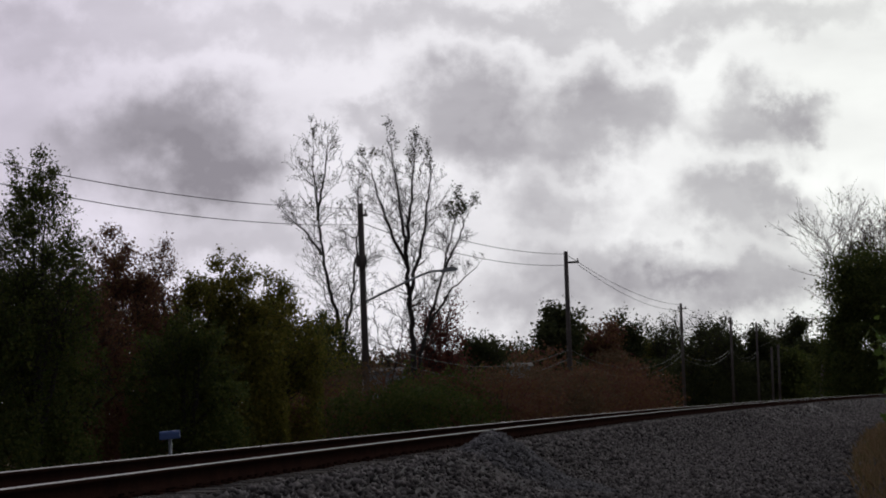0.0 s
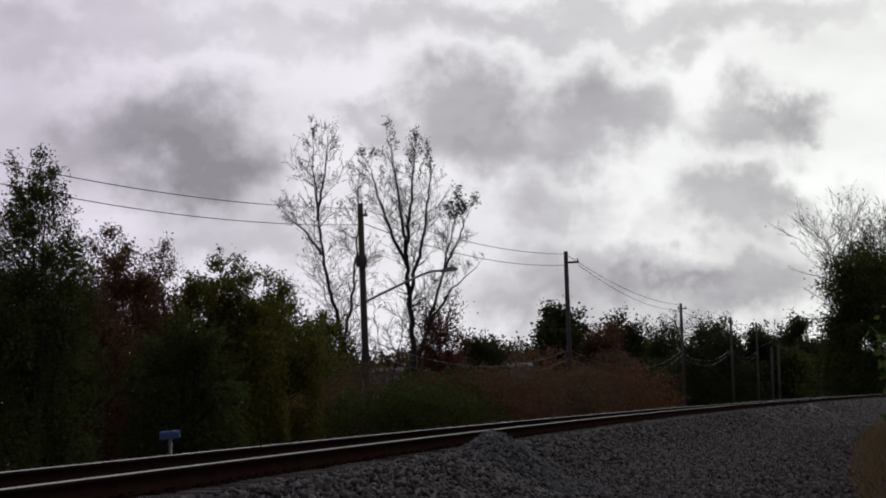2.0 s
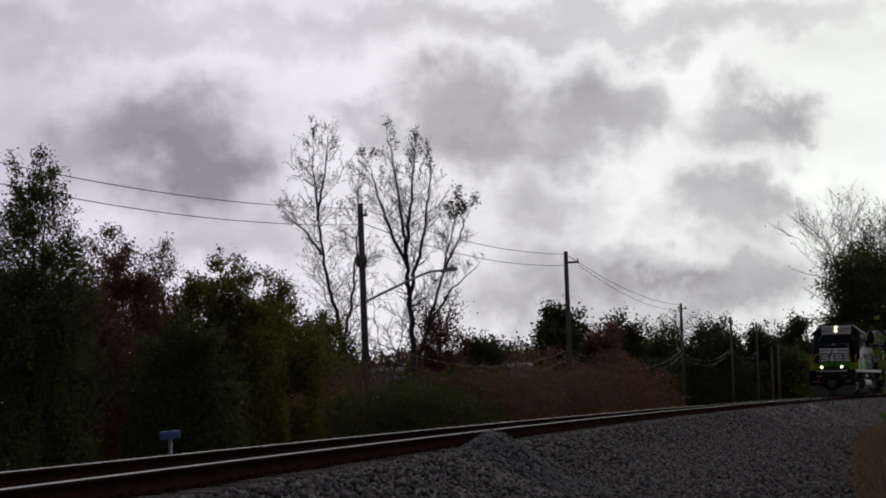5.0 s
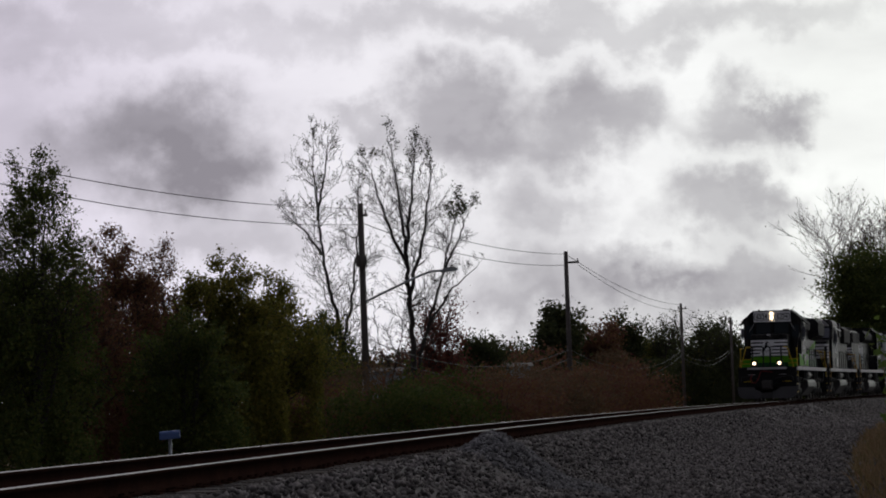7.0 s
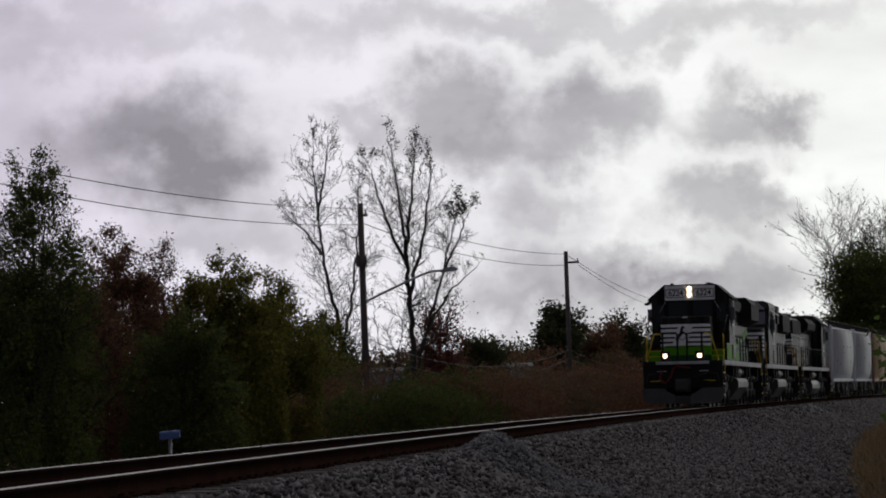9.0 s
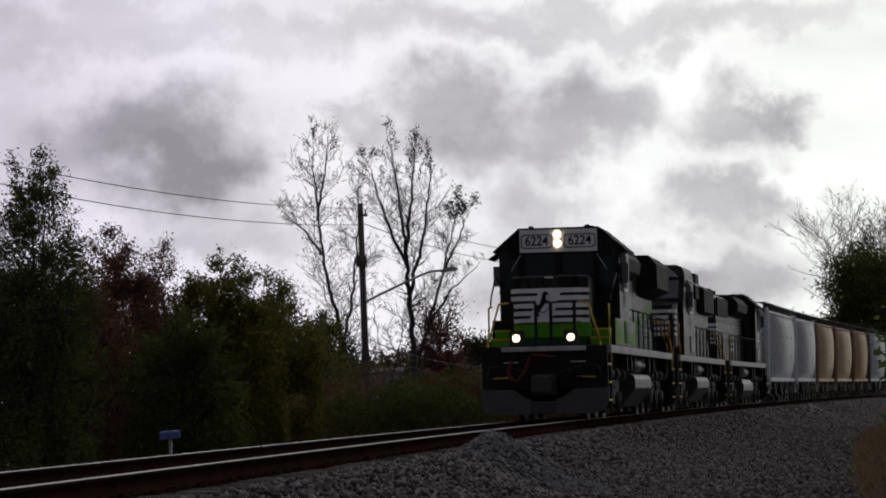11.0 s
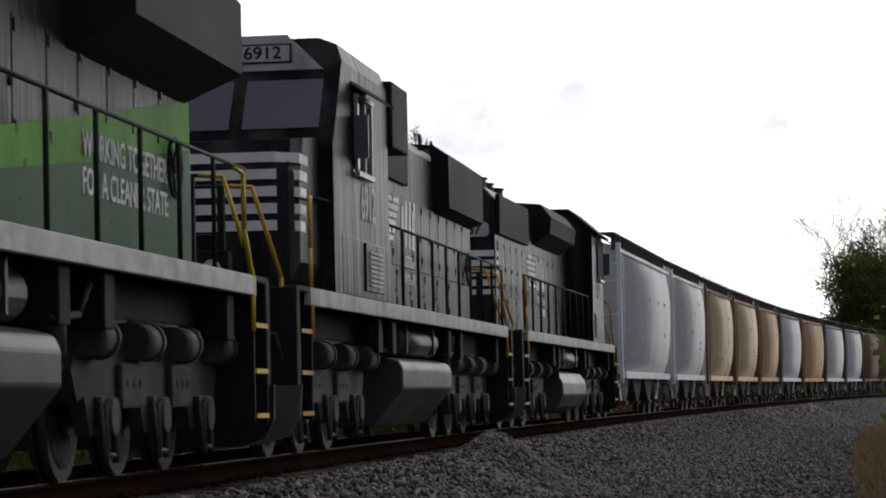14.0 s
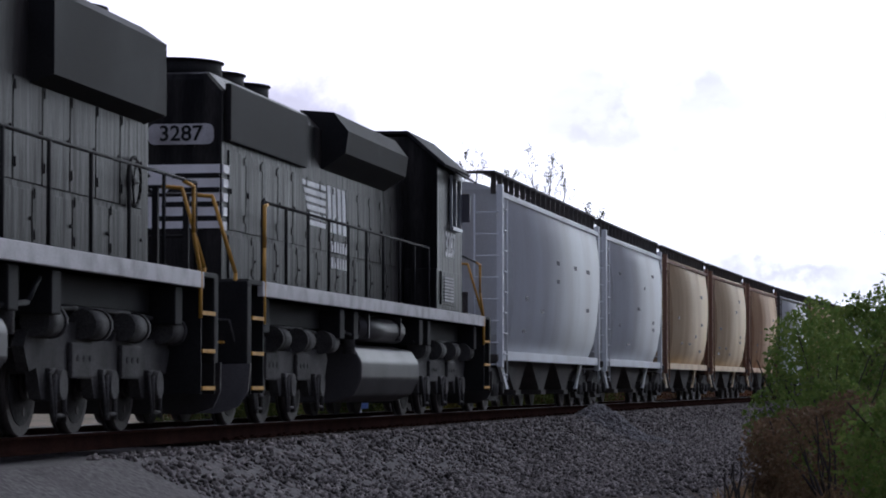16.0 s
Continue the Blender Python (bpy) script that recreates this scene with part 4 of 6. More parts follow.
    rad0, rad1 = L - 6.3, L - 1.95
    blow0, blow1 = h0 + 0.15, h0 + 5.4
    for sx in (-1, 1):
        door_rows(loco, sx, h0 + 0.3, h1 - 0.3, 2.45, 3.45, 13, 0.92)
        door_rows(loco, sx, h0 + 0.3, h1 - 0.3, deck + 0.06, 2.38, 9, 0.92)
        if style == "plain":
            bm = bmesh.new()
            box(bm, sx * 0.92, sx * 1.0, rad0 - 0.1, rad1 + 0.05, 3.55, 4.28, bevel=0.02)
            part("radiator_grille", bm, BLACK_MATT, loco, "black radiator intake screen")
        else:
            bm = bmesh.new()
            slab(bm, [(sx * 0.9, 3.35), (sx * 1.5, 3.62), (sx * 1.5, 4.28), (sx * 1.25, 4.56), (sx * 0.7, 4.56)] if style == "green" else [(sx * 0.9, 3.4), (sx * 1.18, 3.5), (sx * 1.18, 4.3), (sx * 0.9, 4.5)], "y", rad0, rad1)
            part("radiator_grille", bm, BLACK_MATT, loco, "black flared radiator intake")
        bm = bmesh.new()
        if style == "wide":
            box(bm, sx * 0.9, sx * 0.98, h0 + 1.6, h0 + 5.5, 3.62, 4.1, bevel=0.02)
        else:
            slab(bm, [(sx * 0.9, 3.62), (sx * 1.28, 3.86), (sx * 1.32, 4.18), (sx * 1.1, 4.46), (sx * 0.6, 4.5)], "y", blow0 + (0.2 if style == "green" else 1.6), blow1 + (0.2 if style == "green" else 1.2))
        part("blower_duct", bm, BLACK_MATT, loco, "bulged black duct below the roof edge")
        # lettering: stripes, a slanted block, bars for the words
        bm = bmesh.new()
        ym = h0 + 3.2 if style != "plain" else h0 + 6.4
        for i in range(6):
            z = 3.36 - i * 0.11
            slab(bm, [(ym, z - 0.035), (ym + 1.55 - 0.1 * i, z - 0.035), (ym + 1.6 - 0.1 * i, z + 0.035), (ym, z + 0.035)], "x", sx * 0.942 - 0.003, sx * 0.942 + 0.003)
        k = ym + 1.75 if style != "plain" else ym - 1.5
        for a in (0.0, 0.34, 0.72, 1.06):
            slab(bm, [(k + a + 0.0, 2.74), (k + a + 0.24, 2.74), (k + a + 0.34, 3.42), (k + a + 0.1, 3.42)], "x", sx * 0.942 - 0.003, sx * 0.942 + 0.003)
        for row in (0, 1):
            for c in range(7):
                slab(bm, [(k - 0.05 + c * 0.2, 2.46 - row * 0.24), (k + 0.07 + c * 0.2, 2.46 - row * 0.24), (k + 0.07 + c * 0.2, 2.62 - row * 0.24), (k - 0.05 + c * 0.2, 2.62 - row * 0.24)], "x", sx * 0.942 - 0.003, sx * 0.942 + 0.003)
        part("side_lettering", bm, LETTERWHITE, loco, "worn white stripes and letter bars")
        if style == "green":
            bm = bmesh.new()
            pts = []
            n = 14
            for i in range(n + 1):
                y = h0 + 1.3 + (h1 - h0 - 1.3) * i / n
                q = i / n
                pts.append((y, 2.05 + 1.45 * max(0, q - 0.05) ** 1.1))
            slab(bm, pts + [(h1 - 0.02, deck + 0.02), (h0 + 1.3, deck + 0.02)], "x", sx * 0.9445 - 0.003, sx * 0.9445 + 0.003)
            part("green_sweep", bm, GREEN, loco, "sweeping green painted band")
            bm = bmesh.new()
            pts = [(y, z - 0.24 - 0.22 * max(0, (y - h0 - 4) / 9)) for y, z in pts if z - 0.24 > deck]
            slab(bm, pts + [(h1 - 0.02, deck + 0.02), (pts[0][0], deck + 0.02)], "x", sx * 0.952 - 0.003, sx * 0.952 + 0.003)
            part("dark_green_sweep", bm, DARKGREEN, loco, "dark green painted band")
            for row, words in enumerate(("WORKING TOGETHER", "FOR A CLEANER STATE")):
                m = Matrix.Translation((sx * 0.958, h1 - 2.6, 2.66 - row * 0.3)) @ SIDE
                if sx < 0:
                    m = Matrix.Translation((-0.958, h1 - 2.6, 2.66 - row * 0.3)) @ Matrix.Rotation(math.pi, 4, "Z") @ SIDE
                lettering(words, 0.3, m, LETTERWHITE, loco, "white words on the green band", name="side_lettering")
        ys = [h0 + 0.4 + (h1 - h0 - 0.2) * i / 9 for i in range(10)]
        if style == "plain":
            ys = [h0 + 0.4 + (h1 - h0 - 0.5) * i / 9 for i in range(10)]
        handrail(loco, sx, ys, deck, 2.78, BLACK_MATT)
        bm = bmesh.new()
        if style == "green":
            pipe(bm, [(sx * 1.46, 2.1, 2.76), (sx * 1.46, 2.3, 3.0), (sx * 1.5, 3.4, 3.55), (sx * 1.5, 4.2, 3.4)], 0.022)
        else:
            pipe(bm, [(sx * 1.42, 2.1, 2.76), (sx * 1.46, side_y[0], 2.8)], 0.022)
        part("cab_handrail", bm, BLACK_MATT, loco)
        bm = bmesh.new()
        pipe(bm, [(sx * 1.42, L - 2.1, 2.76), (sx * 1.42, ys[-1], 2.78)], 0.022)
        part("handrail", bm, BLACK_MATT, loco)
    bm = bmesh.new()
    ring = [(0.99, h1 - 0.85 + 0.27 * math.cos(k * math.pi / 8), 2.72 + 0.27 * math.sin(k * math.pi / 8)) for k in range(17)]
    pipe(bm, ring, 0.018, seg=5)
    for k in (0, 3, 6, 9, 12):
        rod(bm, (0.97, h1 - 0.85, 2.72), ring[k], 0.012, seg=4)
    rod(bm, (0.92, h1 - 0.85, 2.72), (1.0, h1 - 0.85, 2.72), 0.05, seg=8)
    part("hand_brake_wheel", bm, BLACK_MATT, loco, "spoked hand brake wheel on the hood side")
    # roof: fans, exhaust, horn, hoops
    fans = 3 if style != "wide" else 2
    for i in range(fans):
        y = rad1 - 0.75 - i * 1.45
        bm = bmesh.new()
        r = 0.66 if i == 0 or style != "plain" else 0.6
        rod(bm, (0, y, top - 0.02), (0, y, top + 0.2), r, seg=28)
        rod(bm, (0, y, top + 0.2), (0, y, top + 0.22), r + 0.03, seg=28)
        rod(bm, (0, y, top + 0.18), (0, y, top + 0.25), 0.16, seg=12)
        part("radiator_fan", bm, BLACK_MATT, loco, "round black roof fan housing")
    bm = bmesh.new()
    y = h0 + 6.3
    box(bm, -0.3, 0.3, y - 0.5, y + 0.5, top - 0.02, top + 0.16, bevel=0.03)
    part("exhaust_stack", bm, BLACK_MATT, loco)
    bm = bmesh.new()
    y = rad0 - 0.7
    rod(bm, (0.3, y, top), (0.3, y, top + 0.2), 0.03)
    for dx, dy in ((-0.18, -0.2), (0, -0.28), (0.18, -0.18), (0.06, 0.22), (-0.1, 0.2)):
        rod(bm, (0.3 + dx * 0.4, y + dy * 0.3, top + 0.24), (0.3 + dx, y + dy * 2, top + 0.26), 0.03, 0.09, seg=10)
    part("horn", bm, BLACK_MATT, loco, "cluster of black horn trumpets")
    for y in (h0 + 3.2, h0 + 8.2, rad0 + 1.0):
        bm = bmesh.new()
        pts = [(0.78, y + 0.12 * math.cos(k * math.pi / 6), top - 0.05 + 0.24 * math.sin(k * math.pi / 6)) for k in range(7)]
        pipe(bm, pts, 0.018, seg=5)
        part("lifting_eye", bm, BLACK_MATT, loco)
    # the hood's own end
    if style == "plain":
        yb = h1
        turn = Matrix.Translation((0, yb, 0)) @ Matrix.Rotation(math.pi, 4, "Z")
        holder = empty_part("hood_end", loco)
        holder.matrix_basis = turn
        emblem(holder, -0.012, -0.9, 0.9, 2.45, 3.25, 4)
        for sx, wd in ((-0.52, 0.30), (0.40, 0.42)):
            bm = bmesh.new()
            box(bm, sx - wd, sx + wd, -0.03, -0.005, 3.50, 3.76)
            bmesh.ops.bevel(bm, geom=[ed for ed in bm.edges if abs(ed.verts[0].co.y - ed.verts[1].co.y) > 0.01], offset=0.08, segments=3, affect="EDGES", profile=0.5)
            part("number_face", bm, SILL, holder)
            lettering(number, 0.27, Matrix.Translation((sx, -0.034, 3.63)) @ FRONT, BLACK_MATT, holder, wide=0.8 if sx < 0 else 1.05)
        for x in (-0.22, 0.02):
            bm = bmesh.new()
            rod(bm, (x, -0.06, 4.02), (x, -0.0, 4.02), 0.10, seg=16)
            rod(bm, (x, -0.075, 4.02), (x, -0.06, 4.02), 0.08, seg=16, mi=1)
            part("headlight", bm, [BLACK_MATT, LENSGREY], holder, "unlit round headlight")
        for sx in (-1, 1):
            for i in range(5):
                z = 3.212 - i * 0.178
                bm = bmesh.new()
                box(bm, sx * 0.921, sx * 0.943, h1 - 0.3 + 0.03 * i, h1 - 0.01, z - 0.07, z + 0.035)
                part("corner_stripe", bm, WHITE, loco)
        bm = bmesh.new()
        box(bm, -0.55, -0.3, -0.9, -0.78, deck, deck + 0.35, bevel=0.02)
        rod(bm, (-0.42, -0.92, deck + 0.2), (-0.42, -0.86, deck + 0.2), 0.11, seg=16, mi=1)
        part("ditch_light_box", bm, [BLACK_MATT, LENSGREY], holder, "unlit ditch light")
    return loco


def empty_part(name, parent):
    ob = new(name)
    ob.parent = parent
    return ob


# ---- covered hopper cars ----
def freight_truck(y0, car):
    bm = bmesh.new()
    box(bm, -0.8, 0.8, y0 - 0.2, y0 + 0.2, 0.5, 0.8, bevel=0.03)
    truck = part("truck", bm, CARDARK, car, "two-axle freight truck")
    for sx in (-1, 1):
        bm = bmesh.new()
        slab(bm, [(y0 - 1.05, 0.34), (y0 - 0.72, 0.36), (y0 - 0.45, 0.2), (y0 + 0.45, 0.2), (y0 + 0.72, 0.36), (y0 + 1.05, 0.34), (y0 + 1.1, 0.6), (y0 + 0.4, 0.84), (y0 - 0.4, 0.84), (y0 - 1.1, 0.6)], "x", sx * 1.06 - 0.06, sx * 1.06 + 0.06)
        for k in (-0.86, 0.86):
            rod(bm, (sx * 1.1, y0 + k, 0.46), (sx * 1.2, y0 + k, 0.46), 0.12, seg=10)
        for k in (-0.16, 0, 0.16):
            rod(bm, (sx * 1.14, y0 + k, 0.28), (sx * 1.14, y0 + k, 0.52), 0.06, seg=8)
        part("side_frame", bm, GRIME, truck)
    for k in (-0.86, 0.86):
        wheelset(y0 + k, 0.46, truck)


def hopper_car(label, length, paint, frame_paint, bays, seed):
    """A covered hopper with bulging sides, slanted ends, chutes, ladders and a roof walk."""
    rng = random.Random(seed)
    L = length
    car = empty("hopper_car", label, "hopper car", "covered hoppers of the train")
    levels = [(1.12, 1.36, 1.95), (1.5, 1.48, 1.72), (2.0, 1.55, 1.62), (2.6, 1.58, 1.5), (3.2, 1.57, 1.3), (3.7, 1.52, 1.1), (4.15, 1.44, 0.92), (4.3, 1.36, 0.86), (4.42, 1.0, 0.86), (4.48, 0.5, 0.86)]
    bm = bmesh.new()
    rings = []
    for z, w, e in levels:
        rings.append([bm.verts.new((x, y, z)) for x, y in ((-w, e), (w, e), (w, L - e), (-w, L - e))])
    for a, b in zip(rings, rings[1:]):
        for i in range(4):
            f = bm.faces.new((a[i], a[(i + 1) % 4], b[(i + 1) % 4], b[i]))
            f.smooth = i in (1, 3)
    bm.faces.new(rings[0])
    bm.faces.new(rings[-1])
    part("body", bm, paint, car)
    for sx in (-1, 1):
        bm = bmesh.new()
        box(bm, sx * 1.36, sx * 1.50, 0.75, L - 0.75, 0.98, 1.16, bevel=0.012)
        part("side_sill", bm, paint, car)
        bm = bmesh.new()
        box(bm, sx * 1.40, sx * 1.49, 0.8, L - 0.8, 4.14, 4.24, bevel=0.01)
        part("top_chord", bm, frame_paint, car)
        bm = bmesh.new()
        for k in range(5):
            y = 2.2 + (L - 4.4) * (k + rng.uniform(0.1, 0.5)) / 5
            for r in range(rng.choice((1, 2, 3))):
                wd = rng.uniform(0.2, 0.6)
                z = rng.choice((1.55, 1.75, 2.0, 2.5, 3.1))
                zz = z + r * 0.2 + 0.05
                xx = float(np.interp(zz, [q[0] for q in levels], [q[1] for q in levels]))
                box(bm, sx * (xx - 0.03), sx * (xx + 0.004), y, y + wd, zz - 0.045, zz + 0.045)
        part("side_lettering", bm, LETTER, car, "small unreadable lettering")
        for y in (0.72, L - 0.72):
            bm = bmesh.new()
            box(bm, sx * 1.38, sx * 1.5, y - 0.09, y + 0.09, 0.85, 4.38, bevel=0.01)
            part("corner_post", bm, frame_paint, car)
            bm = bmesh.new()
            d = 0.35 if y < 2 else -0.35
            for k in range(9):
                rod(bm, (sx * 1.52, y - 0.06, 0.7 + k * 0.4), (sx * 1.52, y + d, 0.7 + k * 0.4), 0.016, seg=5)
            rod(bm, (sx * 1.52, y + d, 0.6), (sx * 1.52, y + d, 4.1), 0.018, seg=5)
            for k in range(8):
                rod(bm, (sx * 1.42, y - d * 0.3, 0.9 + k * 0.42), (sx * 0.95, y - d * 0.3, 0.9 + k * 0.42), 0.016, seg=5)
            rod(bm, (sx * 0.95, y - d * 0.3, 0.8), (sx * 0.95, y - d * 0.3, 4.2), 0.018, seg=5)
            part("ladder", bm, frame_paint, car)
            bm = bmesh.new()
            slab(bm, [(y, 1.1), (y + 2.6 * d, 1.12), (y + 0.3 * d, 3.4)] if y < 2 else [(y, 1.1), (y + 0.3 * d, 3.4), (y + 2.6 * d, 1.12)], "x", sx * 0.55 - 0.04, sx * 0.55 + 0.04)
            part("end_brace", bm, frame_paint, car)
    bm = bmesh.new()
    box(bm, -0.35, 0.35, 0.45, L - 0.45, 0.85, 1.12, bevel=0.02)
    for y in (0.45, L - 0.95):
        box(bm, -1.42, 1.42, y, y + 0.5, 0.95, 1.1, bevel=0.02)
    for y in (0.0, L - 0.5):
        box(bm, -0.16, 0.16, y, y + 0.5, 0.72, 1.02, bevel=0.04)
    part("underframe", bm, CARDARK, car)
    span = (L - 5.6) / bays
    for k in range(bays):
        a = 2.8 + k * span
        bm = bmesh.new()
        slab(bm, [(a + 0.02, 1.14), (a + span - 0.02, 1.14), (a + span * 0.5 + 0.28, 0.38), (a + span * 0.5 - 0.28, 0.38)], "x", -1.15, 1.15)
        # dark colour here paints the shade below the sill
        part("discharge_chute", bm, CARDARK, car, "sloped discharge chute, shade put into its dark colour")
        bm = bmesh.new()
        box(bm, -1.2, 1.2, a + span * 0.5 - 0.34, a + span * 0.5 + 0.34, 0.3, 0.4, bevel=0.01)
        part("outlet_gate", bm, CARDARK, car)
    for y in (1.6, L - 2.1):
        bm = bmesh.new()
        for sx in (-1, 1):
            slab(bm, [(y, 1.1), (y + 0.5, 1.1), (y + (1.5 if y < 4 else -1.0), 0.42), (y + (1.2 if y < 4 else -0.7), 0.42)], "x", sx * 1.2 - 0.03, sx * 1.2 + 0.03)
        part("slope_brace", bm, paint, car)
    # roof walk, hatches
    bm = bmesh.new()
    box(bm, -1.38, -1.05, 0.5, L - 0.5, 4.60, 4.64)
    box(bm, 1.05, 1.38, 0.5, L - 0.5, 4.60, 4.64)
    box(bm, -1.38, 1.38, 0.45, 0.75, 4.60, 4.64)
    box(bm, -1.38, 1.38, L - 0.75, L - 0.45, 4.60, 4.64)
    part("roof_walk", bm, CARDARK, car, "dark steel grating walkway")
    n = int(L / 0.75)
    bm = bmesh.new()
    for k in range(n):
        y = 0.7 + (L - 1.4) * k / (n - 1)
        for sx in (-1, 1):
            box(bm, sx * 1.26, sx * 1.36, y - 0.03, y + 0.03, 4.2, 4.61)
    tagged(part("walk_bracket", bm, CARDARK, car), kind="stuff")
    hatches = 5
    for k in range(hatches):
        y = 1.2 + (L - 2.4) * (k + 0.5) / hatches
        bm = bmesh.new()
        box(bm, -0.45, 0.45, y - (L - 2.4) / hatches * 0.45, y + (L - 2.4) / hatches * 0.45, 4.44, 4.62, bevel=0.04)
        part("hatch", bm, frame_paint, car)
    bm = bmesh.new()
    rod(bm, (0.55, 0.5, 2.0), (0.55, 0.58, 2.0), 0.26, seg=14)
    box(bm, 0.3, 0.8, 0.58, 0.75, 1.6, 2.3)
    part("hand_brake", bm, CARDARK, car)
    for y in (1.75, L - 1.75):
        freight_truck(y, car)
    return car


# ---- plants ----
def skeleton(rng, height, spread, levels, kids, lean=(0, 0), trunk=0.28, up=0.35, r0=None, wiggle=0.12):
    """Branches as rows (start, end, radii) and the tips, grown from the ground at the origin."""
    segs, tips = [], []
    def grow(p, d, length, r, lev):
        n = 4 if lev == 0 else 3
        for i in range(n):
            d = (d + np.array((rng.gauss(0, wiggle), rng.gauss(0, wiggle), rng.gauss(0, wiggle * 0.6) + up * 0.12))).astype(float)
            d /= np.linalg.norm(d)
            q = p + d * length / n
            r2 = r * (0.8 if lev == 0 else 0.74)
            segs.append((*p, *q, r, r2))
            p, r = q, r2
            if lev < levels and (lev > 0 or i >= 1):
                for _ in range(kids[lev] if i < n - 1 else max(1, kids[lev])):
                    a = rng.uniform(0, 6.283)
                    tilt = rng.uniform(0.45, 0.95) * spread
                    side = np.array((math.cos(a), math.sin(a), 0.0))
                    nd = d * math.cos(tilt) + side * math.sin(tilt) + np.array((0, 0, up * 0.4))
                    nd /= np.linalg.norm(nd)
                    grow(p, nd, length * rng.uniform(0.42, 0.68) * (1.0 if lev else 0.85), r * 0.62, lev + 1)
            if lev >= levels - 1:
                tips.append(q)
        tips.append(p)
    grow(np.zeros(3), np.array((lean[0], lean[1], 1.0)), height * 0.62, r0 or height * 0.014, 0)
    segs, tips = np.array(segs), np.array(tips)
    top = max(segs[:, 5].max(), 0.1)
    k = height / top
    segs[:, :6] *= k
    tips *= k
    return segs, tips


def limbs(name, segs, material, parent, sides=5, thin=0.008):
    a, b, ra, rb = segs[:, :3], segs[:, 3:6], np.maximum(segs[:, 6], thin), np.maximum(segs[:, 7], thin)
    d = b - a
    d /= np.linalg.norm(d, axis=1)[:, None] + 1e-9
    ref = np.where(np.abs(d[:, 2:3]) > 0.9, np.array([[1.0, 0, 0]]), np.array([[0, 0, 1.0]]))
    u = np.cross(d, ref)
    u /= np.linalg.norm(u, axis=1)[:, None] + 1e-9
    v = np.cross(d, u)
    ang = np.arange(sides) * 2 * math.pi / sides
    ring = np.cos(ang)[None, :, None] * u[:, None] + np.sin(ang)[None, :, None] * v[:, None]
    verts = np.concatenate((a[:, None] + ring * ra[:, None, None], b[:, None] + ring * rb[:, None, None]), 1)
    i = np.arange(sides)
    j = (i + 1) % sides
    f = np.stack((i, j, j + sides, i + sides), 1)
    faces = (f[None] + (np.arange(len(segs)) * 2 * sides)[:, None, None]).reshape(-1, 4)
    return raw_mesh(name, verts.reshape(-1, 3), faces, material, parent, smooth=True)


def leaves(name, points, size, material, parent, rng, flat=0.6):
    """Bent four-cornered leaves at points."""
    n = len(points)
    a = rng.normal(size=(n, 3))
    a /= np.linalg.norm(a, axis=1)[:, None]
    b = np.cross(a, rng.normal(size=(n, 3)))
    b /= np.linalg.norm(b, axis=1)[:, None] + 1e-9
    s = size * rng.uniform(0.55, 1.35, (n, 1))
    c = np.cross(a, b)
    p = points
    verts = np.stack((p - a * s, p + b * s * flat + c * s * 0.15, p + a * s, p - b * s * flat + c * s * 0.15), 1)
    faces = np.arange(n * 4).reshape(n, 4)
    return raw_mesh(name, verts.reshape(-1, 3), faces, material, parent)


def tree(x, y, height, label, seed, spread=0.8, levels=3, kids=(2, 2, 2), leaf=None, count=0, size=0.12, clump=0.3, bark=None, tip_from=0.0, name="tree", lean=(0, 0), up=0.35,
         wide=1.0, r0=None, thin=0.01, low=0, sink=0.0, wiggle=0.12, leaf_top=0.0):
    """A tree of its own: trunk with limbs, and a crown of single leaves gathered at the twigs; low adds leaves down to the ground."""
    rng, nr = random.Random(seed), np.random.default_rng(seed)
    segs, tips = skeleton(rng, height, spread, levels, kids, lean, up=up, r0=r0, wiggle=wiggle)
    segs[:, [0, 1, 3, 4]] *= wide
    tips[:, :2] *= wide
    root = empty(name, label, "tree" if name == "tree" else name.replace("_", " "))
    root.location = (x, y, ground_at(x, y) - 0.05 - sink)
    limbs("trunk", segs, bark or BARK, root, thin=thin)
    if leaf and count:
        t = tips[tips[:, 2] > leaf_top * height] if leaf_top else tips
        if len(t) < 3:
            t = tips
        pick = t[nr.integers(0, len(t), count)]
        pts = pick + nr.normal(size=(count, 3)) * clump * np.array((1, 1, 0.8))
        if low:
            r = np.abs(tips[:, :2]).max() * 0.8
            k = low
            q = np.stack((nr.normal(0, r * 0.5, k), nr.normal(0, r * 0.5, k), nr.uniform(0.1, height * 0.5, k)), 1)
            lump = np.array([noise.noise((p[0] * 0.7, p[1] * 0.7, p[2] * 0.7 + seed)) for p in q])
            pts = np.concatenate((pts, q[lump > -0.12]))
        pts[:, 2] = np.maximum(pts[:, 2], 0.05)
        leaves("crown", pts, size, leaf, root, nr)
    return root


